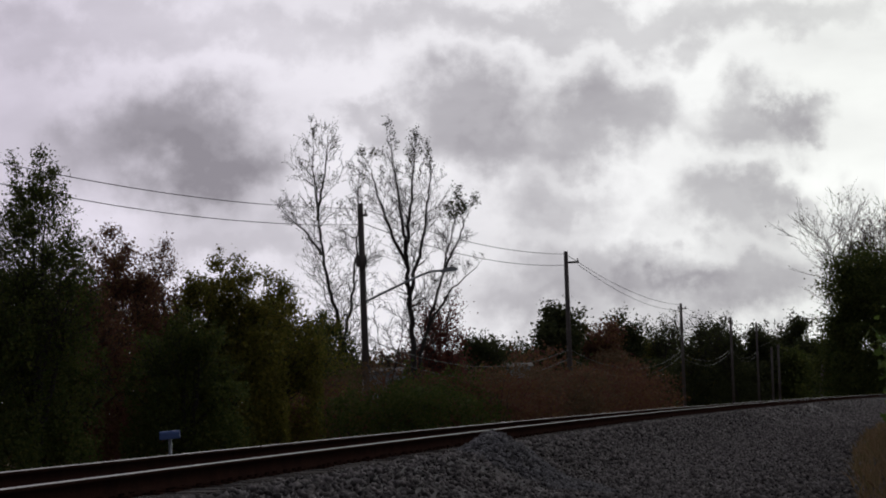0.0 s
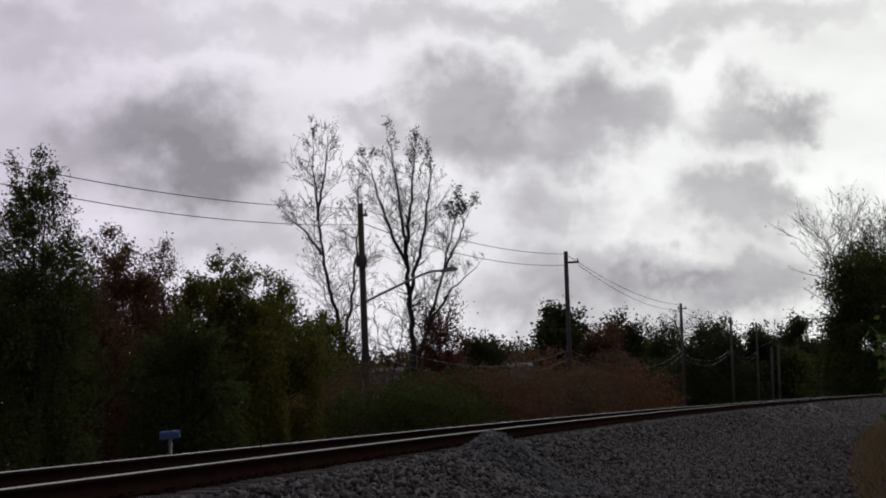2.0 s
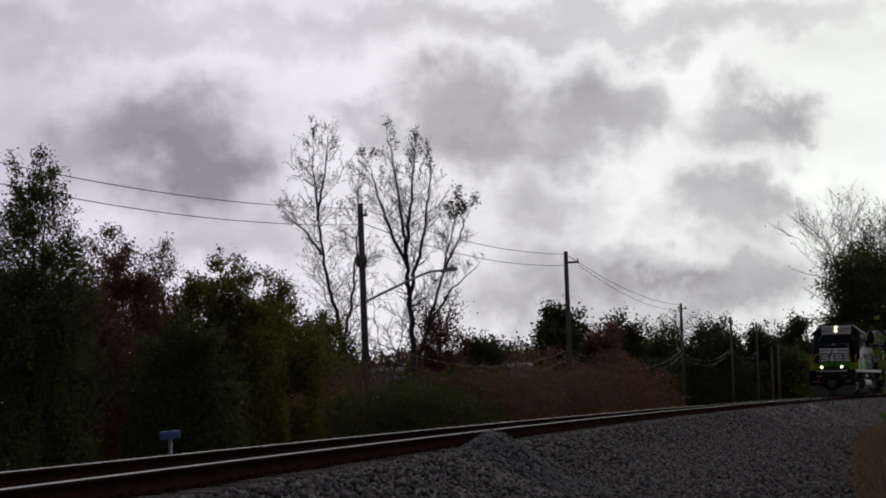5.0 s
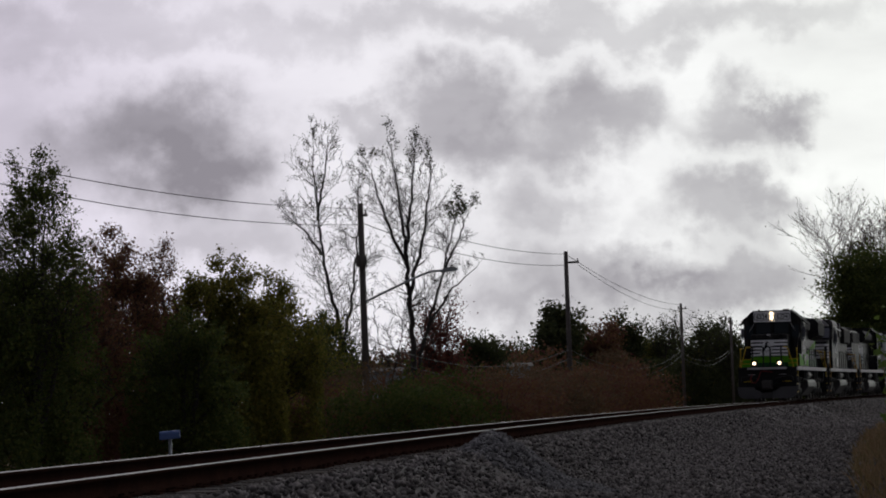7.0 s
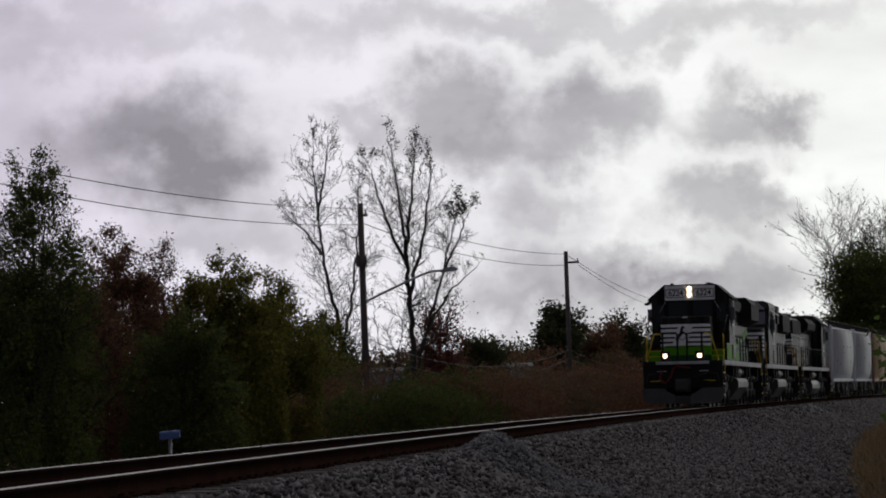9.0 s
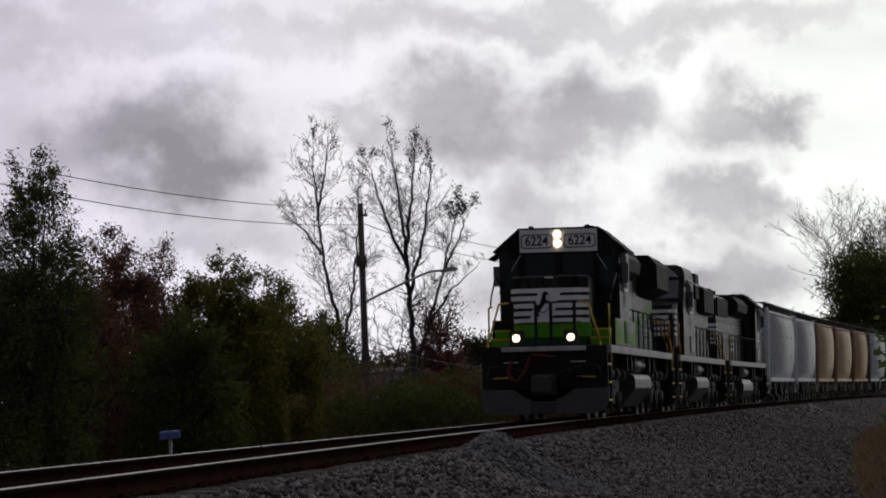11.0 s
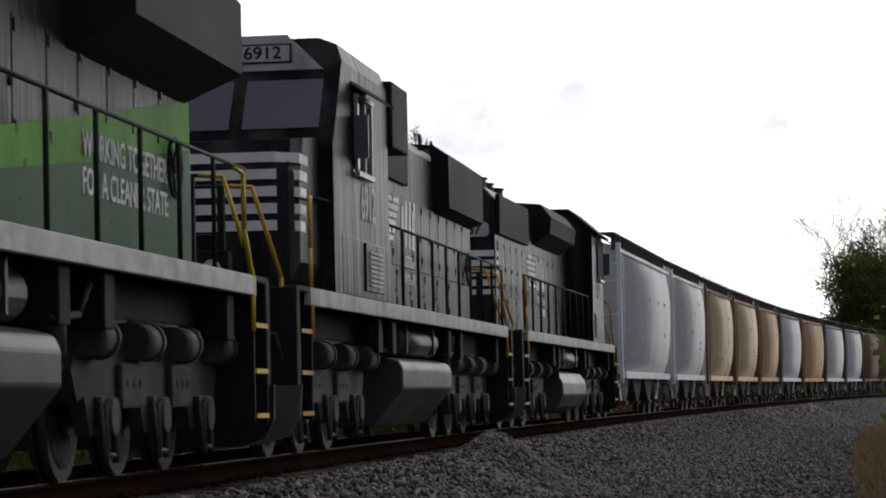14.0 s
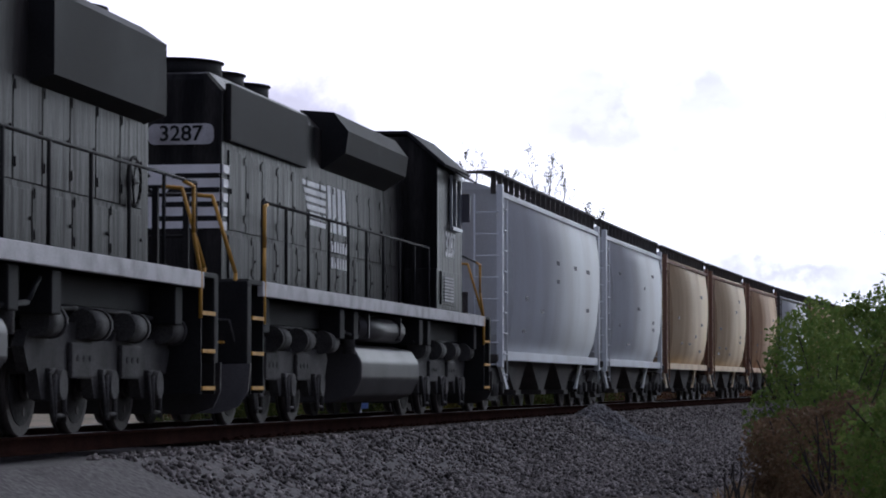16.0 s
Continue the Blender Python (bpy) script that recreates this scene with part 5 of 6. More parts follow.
def bush(x, y, height, width, label, seed, leaf, count, size, name="bush", deep=None):
    """A shrub: stems from one root and an uneven mass of leaves with gaps."""
    nr, rng = np.random.default_rng(seed), random.Random(seed)
    root = empty(name, label, name)
    root.location = (x, y, ground_at(x, y) - 0.05)
    segs = []
    for _ in range(9):
        a, t = rng.uniform(0, 6.283), rng.uniform(0.1, 0.7)
        p, r = np.zeros(3), 0.025
        d = np.array((math.cos(a) * math.sin(t) * width / height, math.sin(a) * math.sin(t) * width / height, 1.0))
        for i in range(5):
            q = p + (d + nr.normal(size=3) * 0.2) * height * 0.17
            segs.append((*p, *q, r, r * 0.75))
            p, r = q, r * 0.75
    limbs("stem", np.array(segs), BARK, root)
    n = count * 2
    v = nr.normal(size=(n, 3))
    v /= np.linalg.norm(v, axis=1)[:, None]
    v *= nr.uniform(0.35, 1.0, (n, 1)) ** 0.45
    p = v * np.array((width / 2, (deep or width) / 2, height * 0.52)) + np.array((0, 0, height * 0.5))
    k = np.array([noise.noise((q[0] * 1.1 + seed, q[1] * 1.1, q[2] * 1.1)) + 0.5 * noise.noise((q[0] * 2.9, q[1] * 2.9 + seed, q[2] * 2.9)) for q in p])
    p = p * (1 + 0.28 * k[:, None])
    p = p[k > -0.16][:count]
    p = p[p[:, 2] > 0.02]
    leaves("foliage", p, size, leaf, root, nr)
    return root


def grass(name, places, height, material, seed, label, category="grass", blade=0.012):
    """Tufts of thin leaning blades, all in one mesh."""
    nr = np.random.default_rng(seed)
    n = len(places)
    a = nr.uniform(0, 6.283, n)
    h = height * nr.uniform(0.4, 1.25, n)
    lean = nr.normal(0, 0.35, (n, 2)) * h[:, None]
    side = np.stack((np.cos(a), np.sin(a), np.zeros(n)), 1) * (blade * nr.uniform(0.6, 1.6, (n, 1)))
    tip = places + np.concatenate((lean, h[:, None]), 1)
    mid = places + np.concatenate((lean * 0.35, h[:, None] * 0.6), 1)
    v = np.stack((places - side, places + side, mid + side * 0.7, tip, mid - side * 0.7), 1)
    f = np.arange(n * 5).reshape(n, 5)
    return tagged(raw_mesh(name, v.reshape(-1, 3), f, material), label, category, kind="stuff")


F = 784 / math.tan(radians(LENS / 2))


def spot(px, d):
    """x and y of a base at that sideways step of the view, d metres ahead."""
    return (px - 794) / F * d, d


def tall(px, py, d):
    """Height over the ground there of what reaches that step of the view."""
    x, y = spot(px, d)
    horizon = 710.7 - 0.0361 * (px - 784)
    return 0.52 + (horizon - py) / F * d - ground_at(x, y)


# ---- sky backdrop with its clouds ----
def make_sky():
    m, n, l, p = nodes_of("cloudy_sky")
    p.inputs["Base Color"].default_value = (0, 0, 0, 1)
    p.inputs["Roughness"].default_value = 1
    p.inputs["Specular IOR Level"].default_value = 0
    tc = n.new("ShaderNodeTexCoord")
    sep = n.new("ShaderNodeSeparateXYZ")
    l.new(tc.outputs["Object"], sep.inputs[0])
    def math_node(op, a, b):
        k = n.new("ShaderNodeMath")
        k.operation = op
        for i, q in enumerate((a, b)):
            if hasattr(q, "is_linked"):
                l.new(q, k.inputs[i])
            else:
                k.inputs[i].default_value = q
        return k.outputs[0]
    u, v = math_node("DIVIDE", sep.outputs[0], sep.outputs[1]), math_node("DIVIDE", sep.outputs[2], sep.outputs[1])
    com = n.new("ShaderNodeCombineXYZ")
    l.new(math_node("MULTIPLY", u, 10.0), com.inputs[0])
    l.new(math_node("MULTIPLY", v, 10.0), com.inputs[1])
    warp = n.new("ShaderNodeTexNoise")
    warp.inputs["Scale"].default_value, warp.inputs["Detail"].default_value, warp.inputs["Roughness"].default_value = 3.2, 7, 0.58
    l.new(com.outputs[0], warp.inputs[0])
    sub = n.new("ShaderNodeVectorMath")
    sub.operation = "SUBTRACT"
    sub.inputs[1].default_value = (0.5, 0.5, 0.5)
    l.new(warp.outputs["Color"], sub.inputs[0])
    sca = n.new("ShaderNodeVectorMath")
    sca.operation = "SCALE"
    sca.inputs["Scale"].default_value = 0.62
    l.new(sub.outputs[0], sca.inputs[0])
    add = n.new("ShaderNodeVectorMath")
    l.new(com.outputs[0], add.inputs[0])
    l.new(sca.outputs[0], add.inputs[1])
    total = None
    for (px, py, sx, sy, amount) in CLOUDS:
        cu = (px - 784) / F * 10
        cv = (710.7 - 0.0361 * (px - 784) - py) / F * 10
        a = n.new("ShaderNodeVectorMath")
        a.operation = "SUBTRACT"
        a.inputs[1].default_value = (cu, cv, 0)
        l.new(add.outputs[0], a.inputs[0])
        b = n.new("ShaderNodeVectorMath")
        b.operation = "MULTIPLY"
        b.inputs[1].default_value = (F / 10 / sx, F / 10 / sy, 0)
        l.new(a.outputs[0], b.inputs[0])
        c = n.new("ShaderNodeVectorMath")
        c.operation = "LENGTH"
        l.new(b.outputs[0], c.inputs[0])
        r = n.new("ShaderNodeMapRange")
        r.interpolation_type = "SMOOTHSTEP"
        r.inputs[1].default_value, r.inputs[2].default_value = 1.55, 0.3
        r.inputs[3].default_value, r.inputs[4].default_value = 0, amount
        l.new(c.outputs["Value"], r.inputs[0])
        total = r.outputs[0] if total is None else math_node("ADD", total, r.outputs[0])
    veil = n.new("ShaderNodeTexNoise")
    veil.inputs["Scale"].default_value, veil.inputs["Detail"].default_value = 1.6, 6
    mp = n.new("ShaderNodeMapping")
    mp.inputs["Scale"].default_value = (0.6, 1.6, 1)
    l.new(com.outputs[0], mp.inputs[0])
    l.new(mp.outputs[0], veil.inputs[0])
    veiled = math_node("MULTIPLY", math_node("SUBTRACT", veil.outputs[0], 0.42), 0.9)
    dark = math_node("MINIMUM", math_node("ADD", total, math_node("MAXIMUM", veiled, 0.0)), 0.95)
    # clear parts: brighter to the east side, cloud bodies dull violet grey
    side = n.new("ShaderNodeMapRange")
    side.inputs[1].default_value, side.inputs[2].default_value = -0.16, 0.14
    l.new(u, side.inputs[0])
    bright = n.new("ShaderNodeMix")
    bright.data_type = "RGBA"
    bright.inputs[6].default_value, bright.inputs[7].default_value = (0.70, 0.65, 0.76, 1), (0.93, 0.95, 0.92, 1)
    l.new(side.outputs[0], bright.inputs[0])
    cloud = n.new("ShaderNodeMix")
    cloud.data_type = "RGBA"
    l.new(dark, cloud.inputs[0])
    l.new(bright.outputs[2], cloud.inputs[6])
    cloud.inputs[7].default_value = (0.235, 0.22, 0.25, 1)
    l.new(cloud.outputs[2], p.inputs["Emission Color"])
    p.inputs["Emission Strength"].default_value = 1.24
    m.cycles.emission_sampling = "NONE"
    na, ne, r = 40, 24, 2600.0
    verts = []
    for i in range(na + 1):
        a = radians(-48 + 96 * i / na)
        for j in range(ne + 1):
            e = radians(-3 + 40 * j / ne)
            verts.append((r * math.sin(a) * math.cos(e), r * math.cos(a) * math.cos(e), r * math.sin(e)))
    faces = [(i * (ne + 1) + j, (i + 1) * (ne + 1) + j, (i + 1) * (ne + 1) + j + 1, i * (ne + 1) + j + 1) for i in range(na) for j in range(ne)]
    return tagged(raw_mesh("sky_backdrop", np.array(verts), np.array(faces), m, smooth=True), "overcast sky with drifting grey clouds", "sky", kind="structure")


CLOUDS = ((330, 250, 190, 100, 0.75), (440, 300, 110, 60, 0.3), (830, 205, 140, 75, 0.6), (1090, 190, 110, 80, 0.65), (1330, 215, 100, 60, 0.5), (1440, 205, 50, 30, 0.35), (1300, 375, 120, 65, 0.6),
          (950, 270, 110, 60, 0.35), (990, 350, 100, 45, 0.45), (1080, 450, 75, 55, 0.5), (1450, 345, 90, 40, 0.35), (1050, 30, 520, 45, 0.4), (200, 40, 330, 45, 0.25),
          (420, 420, 170, 60, 0.45), (1190, 490, 110, 40, 0.4), (655, 185, 45, 35, 0.35), (950, 440, 70, 60, 0.3), (1330, 520, 130, 50, 0.3), (60, 250, 110, 180, 0.2), (1120, 555, 260, 60, 0.4), (930, 510, 120, 60, 0.35), (1400, 470, 120, 60, 0.3))


# ---- poles, wires, small roadside things ----
def utility_pole(px, top, d, arms, label, lamp=False, lean=0.0):
    x, y = spot(px, d)
    h = tall(px, top, d)
    pole = empty("utility_pole", label, "utility pole", "poles along the line")
    pole.location = (x, y, ground_at(x, y) - 0.1)
    bm = bmesh.new()
    rod(bm, (0, 0, 0), (lean, 0, h + 0.1), 0.17, 0.12, seg=12)
    part("shaft", bm, POLEWOOD, pole)
    for z, x0, x1 in arms:
        bm = bmesh.new()
        box(bm, x0, x1, -0.16, -0.06, h - z - 0.06, h - z + 0.06, bevel=0.01)
        for k in (x0 + 0.08, x1 - 0.08):
            rod(bm, (k, -0.11, h - z + 0.05), (k, -0.11, h - z + 0.22), 0.05, 0.03, seg=8)
        part("crossarm", bm, POLEWOOD, pole)
    if lamp:
        bm = bmesh.new()
        pipe(bm, [(0.1, -0.05, h - 4.05), (1.1, -0.1, h - 3.6), (2.4, -0.1, h - 3.05), (2.9, -0.1, h - 2.88), (3.4, -0.1, h - 2.86)], 0.05)
        arm = part("lamp_arm", bm, GALV, pole)
        bm = bmesh.new()
        slab(bm, [(3.3, h - 2.95), (3.95, h - 2.9), (4.05, h - 2.82), (3.9, h - 2.74), (3.4, h - 2.76)], "y", -0.24, 0.04)
        part("lamp_head", bm, GALV, arm)
        bm = bmesh.new()
        rod(bm, (0.02, -0.26, h - 2.7), (0.02, -0.26, h - 2.1), 0.1, seg=12)
        box(bm, -0.25, 0.2, -0.25, -0.1, h - 2.6, h - 2.1)
        part("pole_equipment", bm, POLEWOOD, pole)
        bm = bmesh.new()
        rod(bm, (-0.14, -0.16, 1.0), (-0.14, -0.16, 3.2), 0.035, seg=8)
        part("conduit", bm, GALV, pole, "pale conduit up the pole")
        bm = bmesh.new()
        box(bm, -0.1, 0.1, -0.22, -0.17, 1.25, 1.6, bevel=0.005)
        part("marker_plate", bm, YELLOW, pole, "small yellow marker")
    return x, y, ground_at(x, y) - 0.1 + h


def wire(a, b, sag):
    cu = bpy.data.curves.new("overhead_wire", "CURVE")
    cu.dimensions, cu.bevel_depth, cu.bevel_resolution = "3D", 0.016, 1
    sp = cu.splines.new("POLY")
    n = 20
    sp.points.add(n)
    for i in range(n + 1):
        k = i / n
        q = Vector(a).lerp(Vector(b), k)
        sp.points[i].co = (q.x, q.y, q.z - sag * 4 * k * (1 - k), 1)
    cu.materials.append(WIRE)
    ob = new("overhead_wire", cu)
    tagged(ob, "thin sagging overhead wire between poles", "wire", "wires along the line")


def make_lines():
    arms = ((0.55, 0.0, 0.75),)
    p0 = utility_pole(-150, 235, 84, ((0.3, -0.9, 0.9),), "weathered wooden utility pole carrying overhead wires")
    p1 = utility_pole(650, 360, 120, ((0.4, 0.0, 0.3),), "weathered wooden utility pole with a street lamp arm", lamp=True)
    p2 = utility_pole(1011, 445, 165, arms, "weathered wooden utility pole with one short bracket")
    p3 = utility_pole(1211, 537, 262, ((0.4, -0.3, 0.5),), "weathered wooden utility pole beside the field")
    p4 = utility_pole(1298, 562, 325, ((0.5, -0.3, 0.3),), "distant wooden utility pole")
    p5 = utility_pole(1343, 572, 360, ((1.5, -0.2, 0.2),), "distant wooden utility pole before trees")
    for px, top, d in ((1368, 615, 330), (1380, 610, 335), (1395, 612, 380)):
        utility_pole(px, top, d, ((0.3, -0.2, 0.2),), "slim distant pole by the road")
    for z, sag in ((0.1, 0.5), (0.75, 0.55), (5.2, 0.5), (6.0, 0.5)):
        wire((p0[0], p0[1], p0[2] - z), (p1[0], p1[1], p1[2] - z * 1.05), sag)
    for z, sag in ((0.05, 0.5), (0.7, 0.55), (5.6, 1.1), (6.1, 1.2)):
        wire((p1[0], p1[1], p1[2] - z), (p2[0], p2[1], p2[2] - z), sag)
        wire((p2[0] + (0.7 if z > 0.3 and z < 1 else 0), p2[1], p2[2] - z), (p3[0], p3[1], p3[2] - z * 0.75), sag * 1.3)
        wire((p3[0], p3[1], p3[2] - z * 0.8), (p4[0], p4[1], p4[2] - z * 0.6), sag)
        wire((p4[0], p4[1], p4[2] - z * 0.6), (p5[0], p5[1], p5[2] - z * 0.6), sag)
    wire((p5[0], p5[1], p5[2] - 3.0), (p5[0] + 7, p5[1] + 20, p5[2] - 0.6), 0.1)


def make_roadside():
    # mailbox on its post
    x, y = spot(300, 76)
    box_ = empty("mailbox", "blue metal mailbox on a thin post", "mailbox")
    box_.location = (x, y, ground_at(x, y) - 0.05)
    z = 0.52 - (770 - 728) / F * 76 - box_.location.z
    bm = bmesh.new()
    rod(bm, (0, 0, 0), (0, 0, z - 0.08), 0.045, seg=8)
    part("post", bm, GALV, box_)
    bm = bmesh.new()
    out = [(-0.1, -0.1), (0.1, -0.1), (0.1, 0.04), (0.07, 0.1), (0, 0.12), (-0.07, 0.1), (-0.1, 0.04)]
    slab(bm, out, "x", -0.27, 0.27)
    for v in bm.verts:
        v.co.z += z + 0.06 * v.co.x
    part("box_shell", bm, BLUEBOX, box_)
    # pale building behind the shrubs
    x, y = spot(820, 230)
    shed = empty("metal_building", "long low pale metal building behind shrubs", "building")
    shed.location = (x, y, ground_at(x, y))
    top = 0.52 + (709 - 652) / F * 230 - shed.location.z
    bm = bmesh.new()
    box(bm, -7.5, 5.5, 0, 9, 0, top)
    part("wall", bm, SHEDWALL, shed)
    bm = bmesh.new()
    slab(bm, [(-0.4, top), (9.4, top), (4.5, top + 0.35)], "x", -7.8, 5.8)
    part("roof", bm, POLEWOOD, shed)
    for k in (-5, -1.5, 2.5):
        bm = bmesh.new()
        box(bm, k, k + 1.2, -0.06, 0.02, 1.2, 2.2)
        part("window", bm, GLASS, shed)
    # a strip of pale concrete by the far end of the track
    a, b = spot(1395, 300)
    bm = bmesh.new()
    s, w = track_coords(a, b)
    for v in ((s - 6, -4.4), (s + 90, -4.4), (s + 90, -9), (s - 6, -9)):
        q = track(v[0], v[1], 0, False)
        bm.verts.new((q.x, q.y, q.z - 0.35))
    bm.verts.ensure_lookup_table()
    f = bm.faces.new(bm.verts)
    r = bmesh.ops.extrude_face_region(bm, geom=[f])
    for v in r["geom"]:
        if isinstance(v, bmesh.types.BMVert):
            v.co.z -= 1.4
    tagged(part("pavement", bm, PAVE), "pale concrete strip beside the track", "pavement", kind="structure")


GREENDARK = leaf_material("dark_green_leaves", (0.048, 0.074, 0.022), (0.120, 0.131, 0.035))
GREENOLIVE = leaf_material("olive_green_leaves", (0.092, 0.111, 0.023), (0.240, 0.196, 0.042))
REDBROWN = leaf_material("red_brown_autumn_leaves", (0.135, 0.054, 0.049), (0.186, 0.110, 0.049))
RUST = leaf_material("russet_leaves", (0.169, 0.058, 0.046), (0.130, 0.046, 0.039))
DARKLEAF = leaf_material("dark_far_leaves", (0.036, 0.047, 0.022), (0.077, 0.083, 0.033))
BRIGHTLEAF = leaf_material("fresh_green_leaves", (0.090, 0.158, 0.033), (0.180, 0.225, 0.060))
TANLEAF = leaf_material("tan_brush_leaves", (0.119, 0.087, 0.049), (0.168, 0.105, 0.063))
PINKLEAF = leaf_material("pinkish_dry_leaves", (0.176, 0.105, 0.094), (0.132, 0.088, 0.066))


def place(px, top, d, label, seed, **k):
    x, y = spot(px, d)
    return tree(x, y, tall(px, top, d), label, seed, **k)


def open_tree(px, d, leaders, label, seed, leaf, count, size, leaf_from=0.0, reach=1.0, step=0.30, bark=None, r0=0.13, tuft=0.08, lowest=0.25):
    """A sparse tree: upright leaders given as (sideways, height) steps, with ascending limbs, twigs and a few last leaves."""
    rng, nr = random.Random(seed), np.random.default_rng(seed)
    x, y = spot(px, d)
    root = empty("tree", label, "tree")
    base = ground_at(x, y) - 0.05
    root.location = (x, y, base)
    segs, tips = [], []

    def shoot(p, direction, length, r, level):
        n = (5, 3, 2)[level]
        q = np.array(p, float)
        v = np.array(direction, float)
        for k in range(n):
            v = v + nr.normal(0, 0.13, 3) + np.array((0, 0, 0.10))
            v /= np.linalg.norm(v)
            e = q + v * length / n
            r2 = max(0.006, r * 0.74)
            segs.append((*q, *e, r, r2))
            q, r = e, r2
            if level < 2 and (level or k):
                for _ in range(2 if level == 0 else 1):
                    side = nr.normal(0, 1, 3)
                    side -= v * side.dot(v)
                    side /= np.linalg.norm(side) + 1e-9
                    shoot(q, v * 0.75 + side * 0.62, length * rng.uniform(0.28, 0.5), r * 0.7, level + 1)
        tips.append(q)

    for line in leaders:
        pts = np.array([(a, 0.0, h - base) for a, h in line])
        pts[:, 1] = np.cumsum(nr.normal(0, 0.28, len(pts))) * (np.arange(len(pts)) > 0)
        length = np.concatenate(([0], np.cumsum(np.linalg.norm(np.diff(pts, axis=0), axis=1))))
        total = length[-1]
        n = max(6, int(total / step))
        along = np.linspace(0, total, n + 1)
        curve = np.stack([np.interp(along, length, pts[:, k]) for k in range(3)], 1)
        for _ in range(2):
            curve[1:-1] = (curve[:-2] + 2 * curve[1:-1] + curve[2:]) / 4
        curve[1:] += nr.normal(0, 0.035, (n, 3))
        start = r0 if line[0][1] < 2 else r0 * 0.55
        for k in range(n):
            f0, f1 = k / n, (k + 1) / n
            segs.append((*curve[k], *curve[k + 1], max(0.008, start * (1 - f0) ** 0.8), max(0.008, start * (1 - f1) ** 0.8)))
            if f1 > (lowest if line[0][1] < 2 else 0.12):
                for _ in range(1 if rng.random() < 0.75 else 2):
                    a = rng.uniform(0, 6.283)
                    rise = rng.uniform(0.3, 1.0)
                    way = np.array((math.cos(a) * math.cos(rise), math.sin(a) * math.cos(rise), math.sin(rise)))
                    shoot(curve[k + 1], way, reach * rng.uniform(0.6, 1.35) * (0.38 + 1.5 * (1 - f1)), max(0.010, start * (1 - f1) * 0.33), 0)
        tips.append(curve[-1])
    limbs("trunk", np.array(segs), bark or BARK, root, thin=0.006)
    t = np.array(tips)
    t = t[t[:, 2] > leaf_from * t[:, 2].max()]
    pts = t[nr.integers(0, len(t), count)] + nr.normal(size=(count, 3)) * tuft
    leaves("crown", pts, size, leaf, root, nr)
    return root


def leafy_tree(px, top, d, half, label, seed, leaf, count, size, leaders=6, low=0, tuft=0.12, reach=1.3):
    """A leafy tree: leaders fanned out to a rounded crown, leaves held close to the twigs; low fills the skirt."""
    rng, nr = random.Random(seed), np.random.default_rng(seed + 7)
    x, y = spot(px, d)
    g, h = ground_at(x, y) - 0.05, tall(px, top, d) * 0.94
    fan = [((0.0, g), (rng.uniform(-0.1, 0.1), g + h * 0.45), (rng.uniform(-0.15, 0.15) * half, g + h))]
    for k in range(leaders - 1):
        u = -1 + 2 * (k + 0.5) / (leaders - 1) + rng.uniform(-0.12, 0.12)
        foot = rng.uniform(0.12, 0.3)
        fan.append(((0.0, g + h * foot), (u * half * 0.55, g + h * (foot + 0.26)), (u * half, g + h * (1 - 0.42 * u * u) * rng.uniform(0.82, 0.98))))
    root = open_tree(px, d, fan, label, seed, leaf, count, size, reach=reach, step=0.34, r0=0.11, tuft=tuft)
    if low:
        n = low
        q = np.stack((nr.uniform(-1.1, 1.1, n) * half, nr.normal(0, 0.5, n) * half, nr.uniform(0.02, 0.72, n) ** 1.15 * h), 1)
        lump = np.array([noise.noise((p[0] * 0.9, p[1] * 0.9 + seed, p[2] * 0.9)) + 0.5 * noise.noise((p[0] * 2.3, p[1] * 2.3, p[2] * 2.3 + seed)) for p in q])
        leaves("skirt_foliage", q[lump > -0.2 + 0.25 * q[:, 2] / h], size * 1.15, leaf, root, nr)
    return root


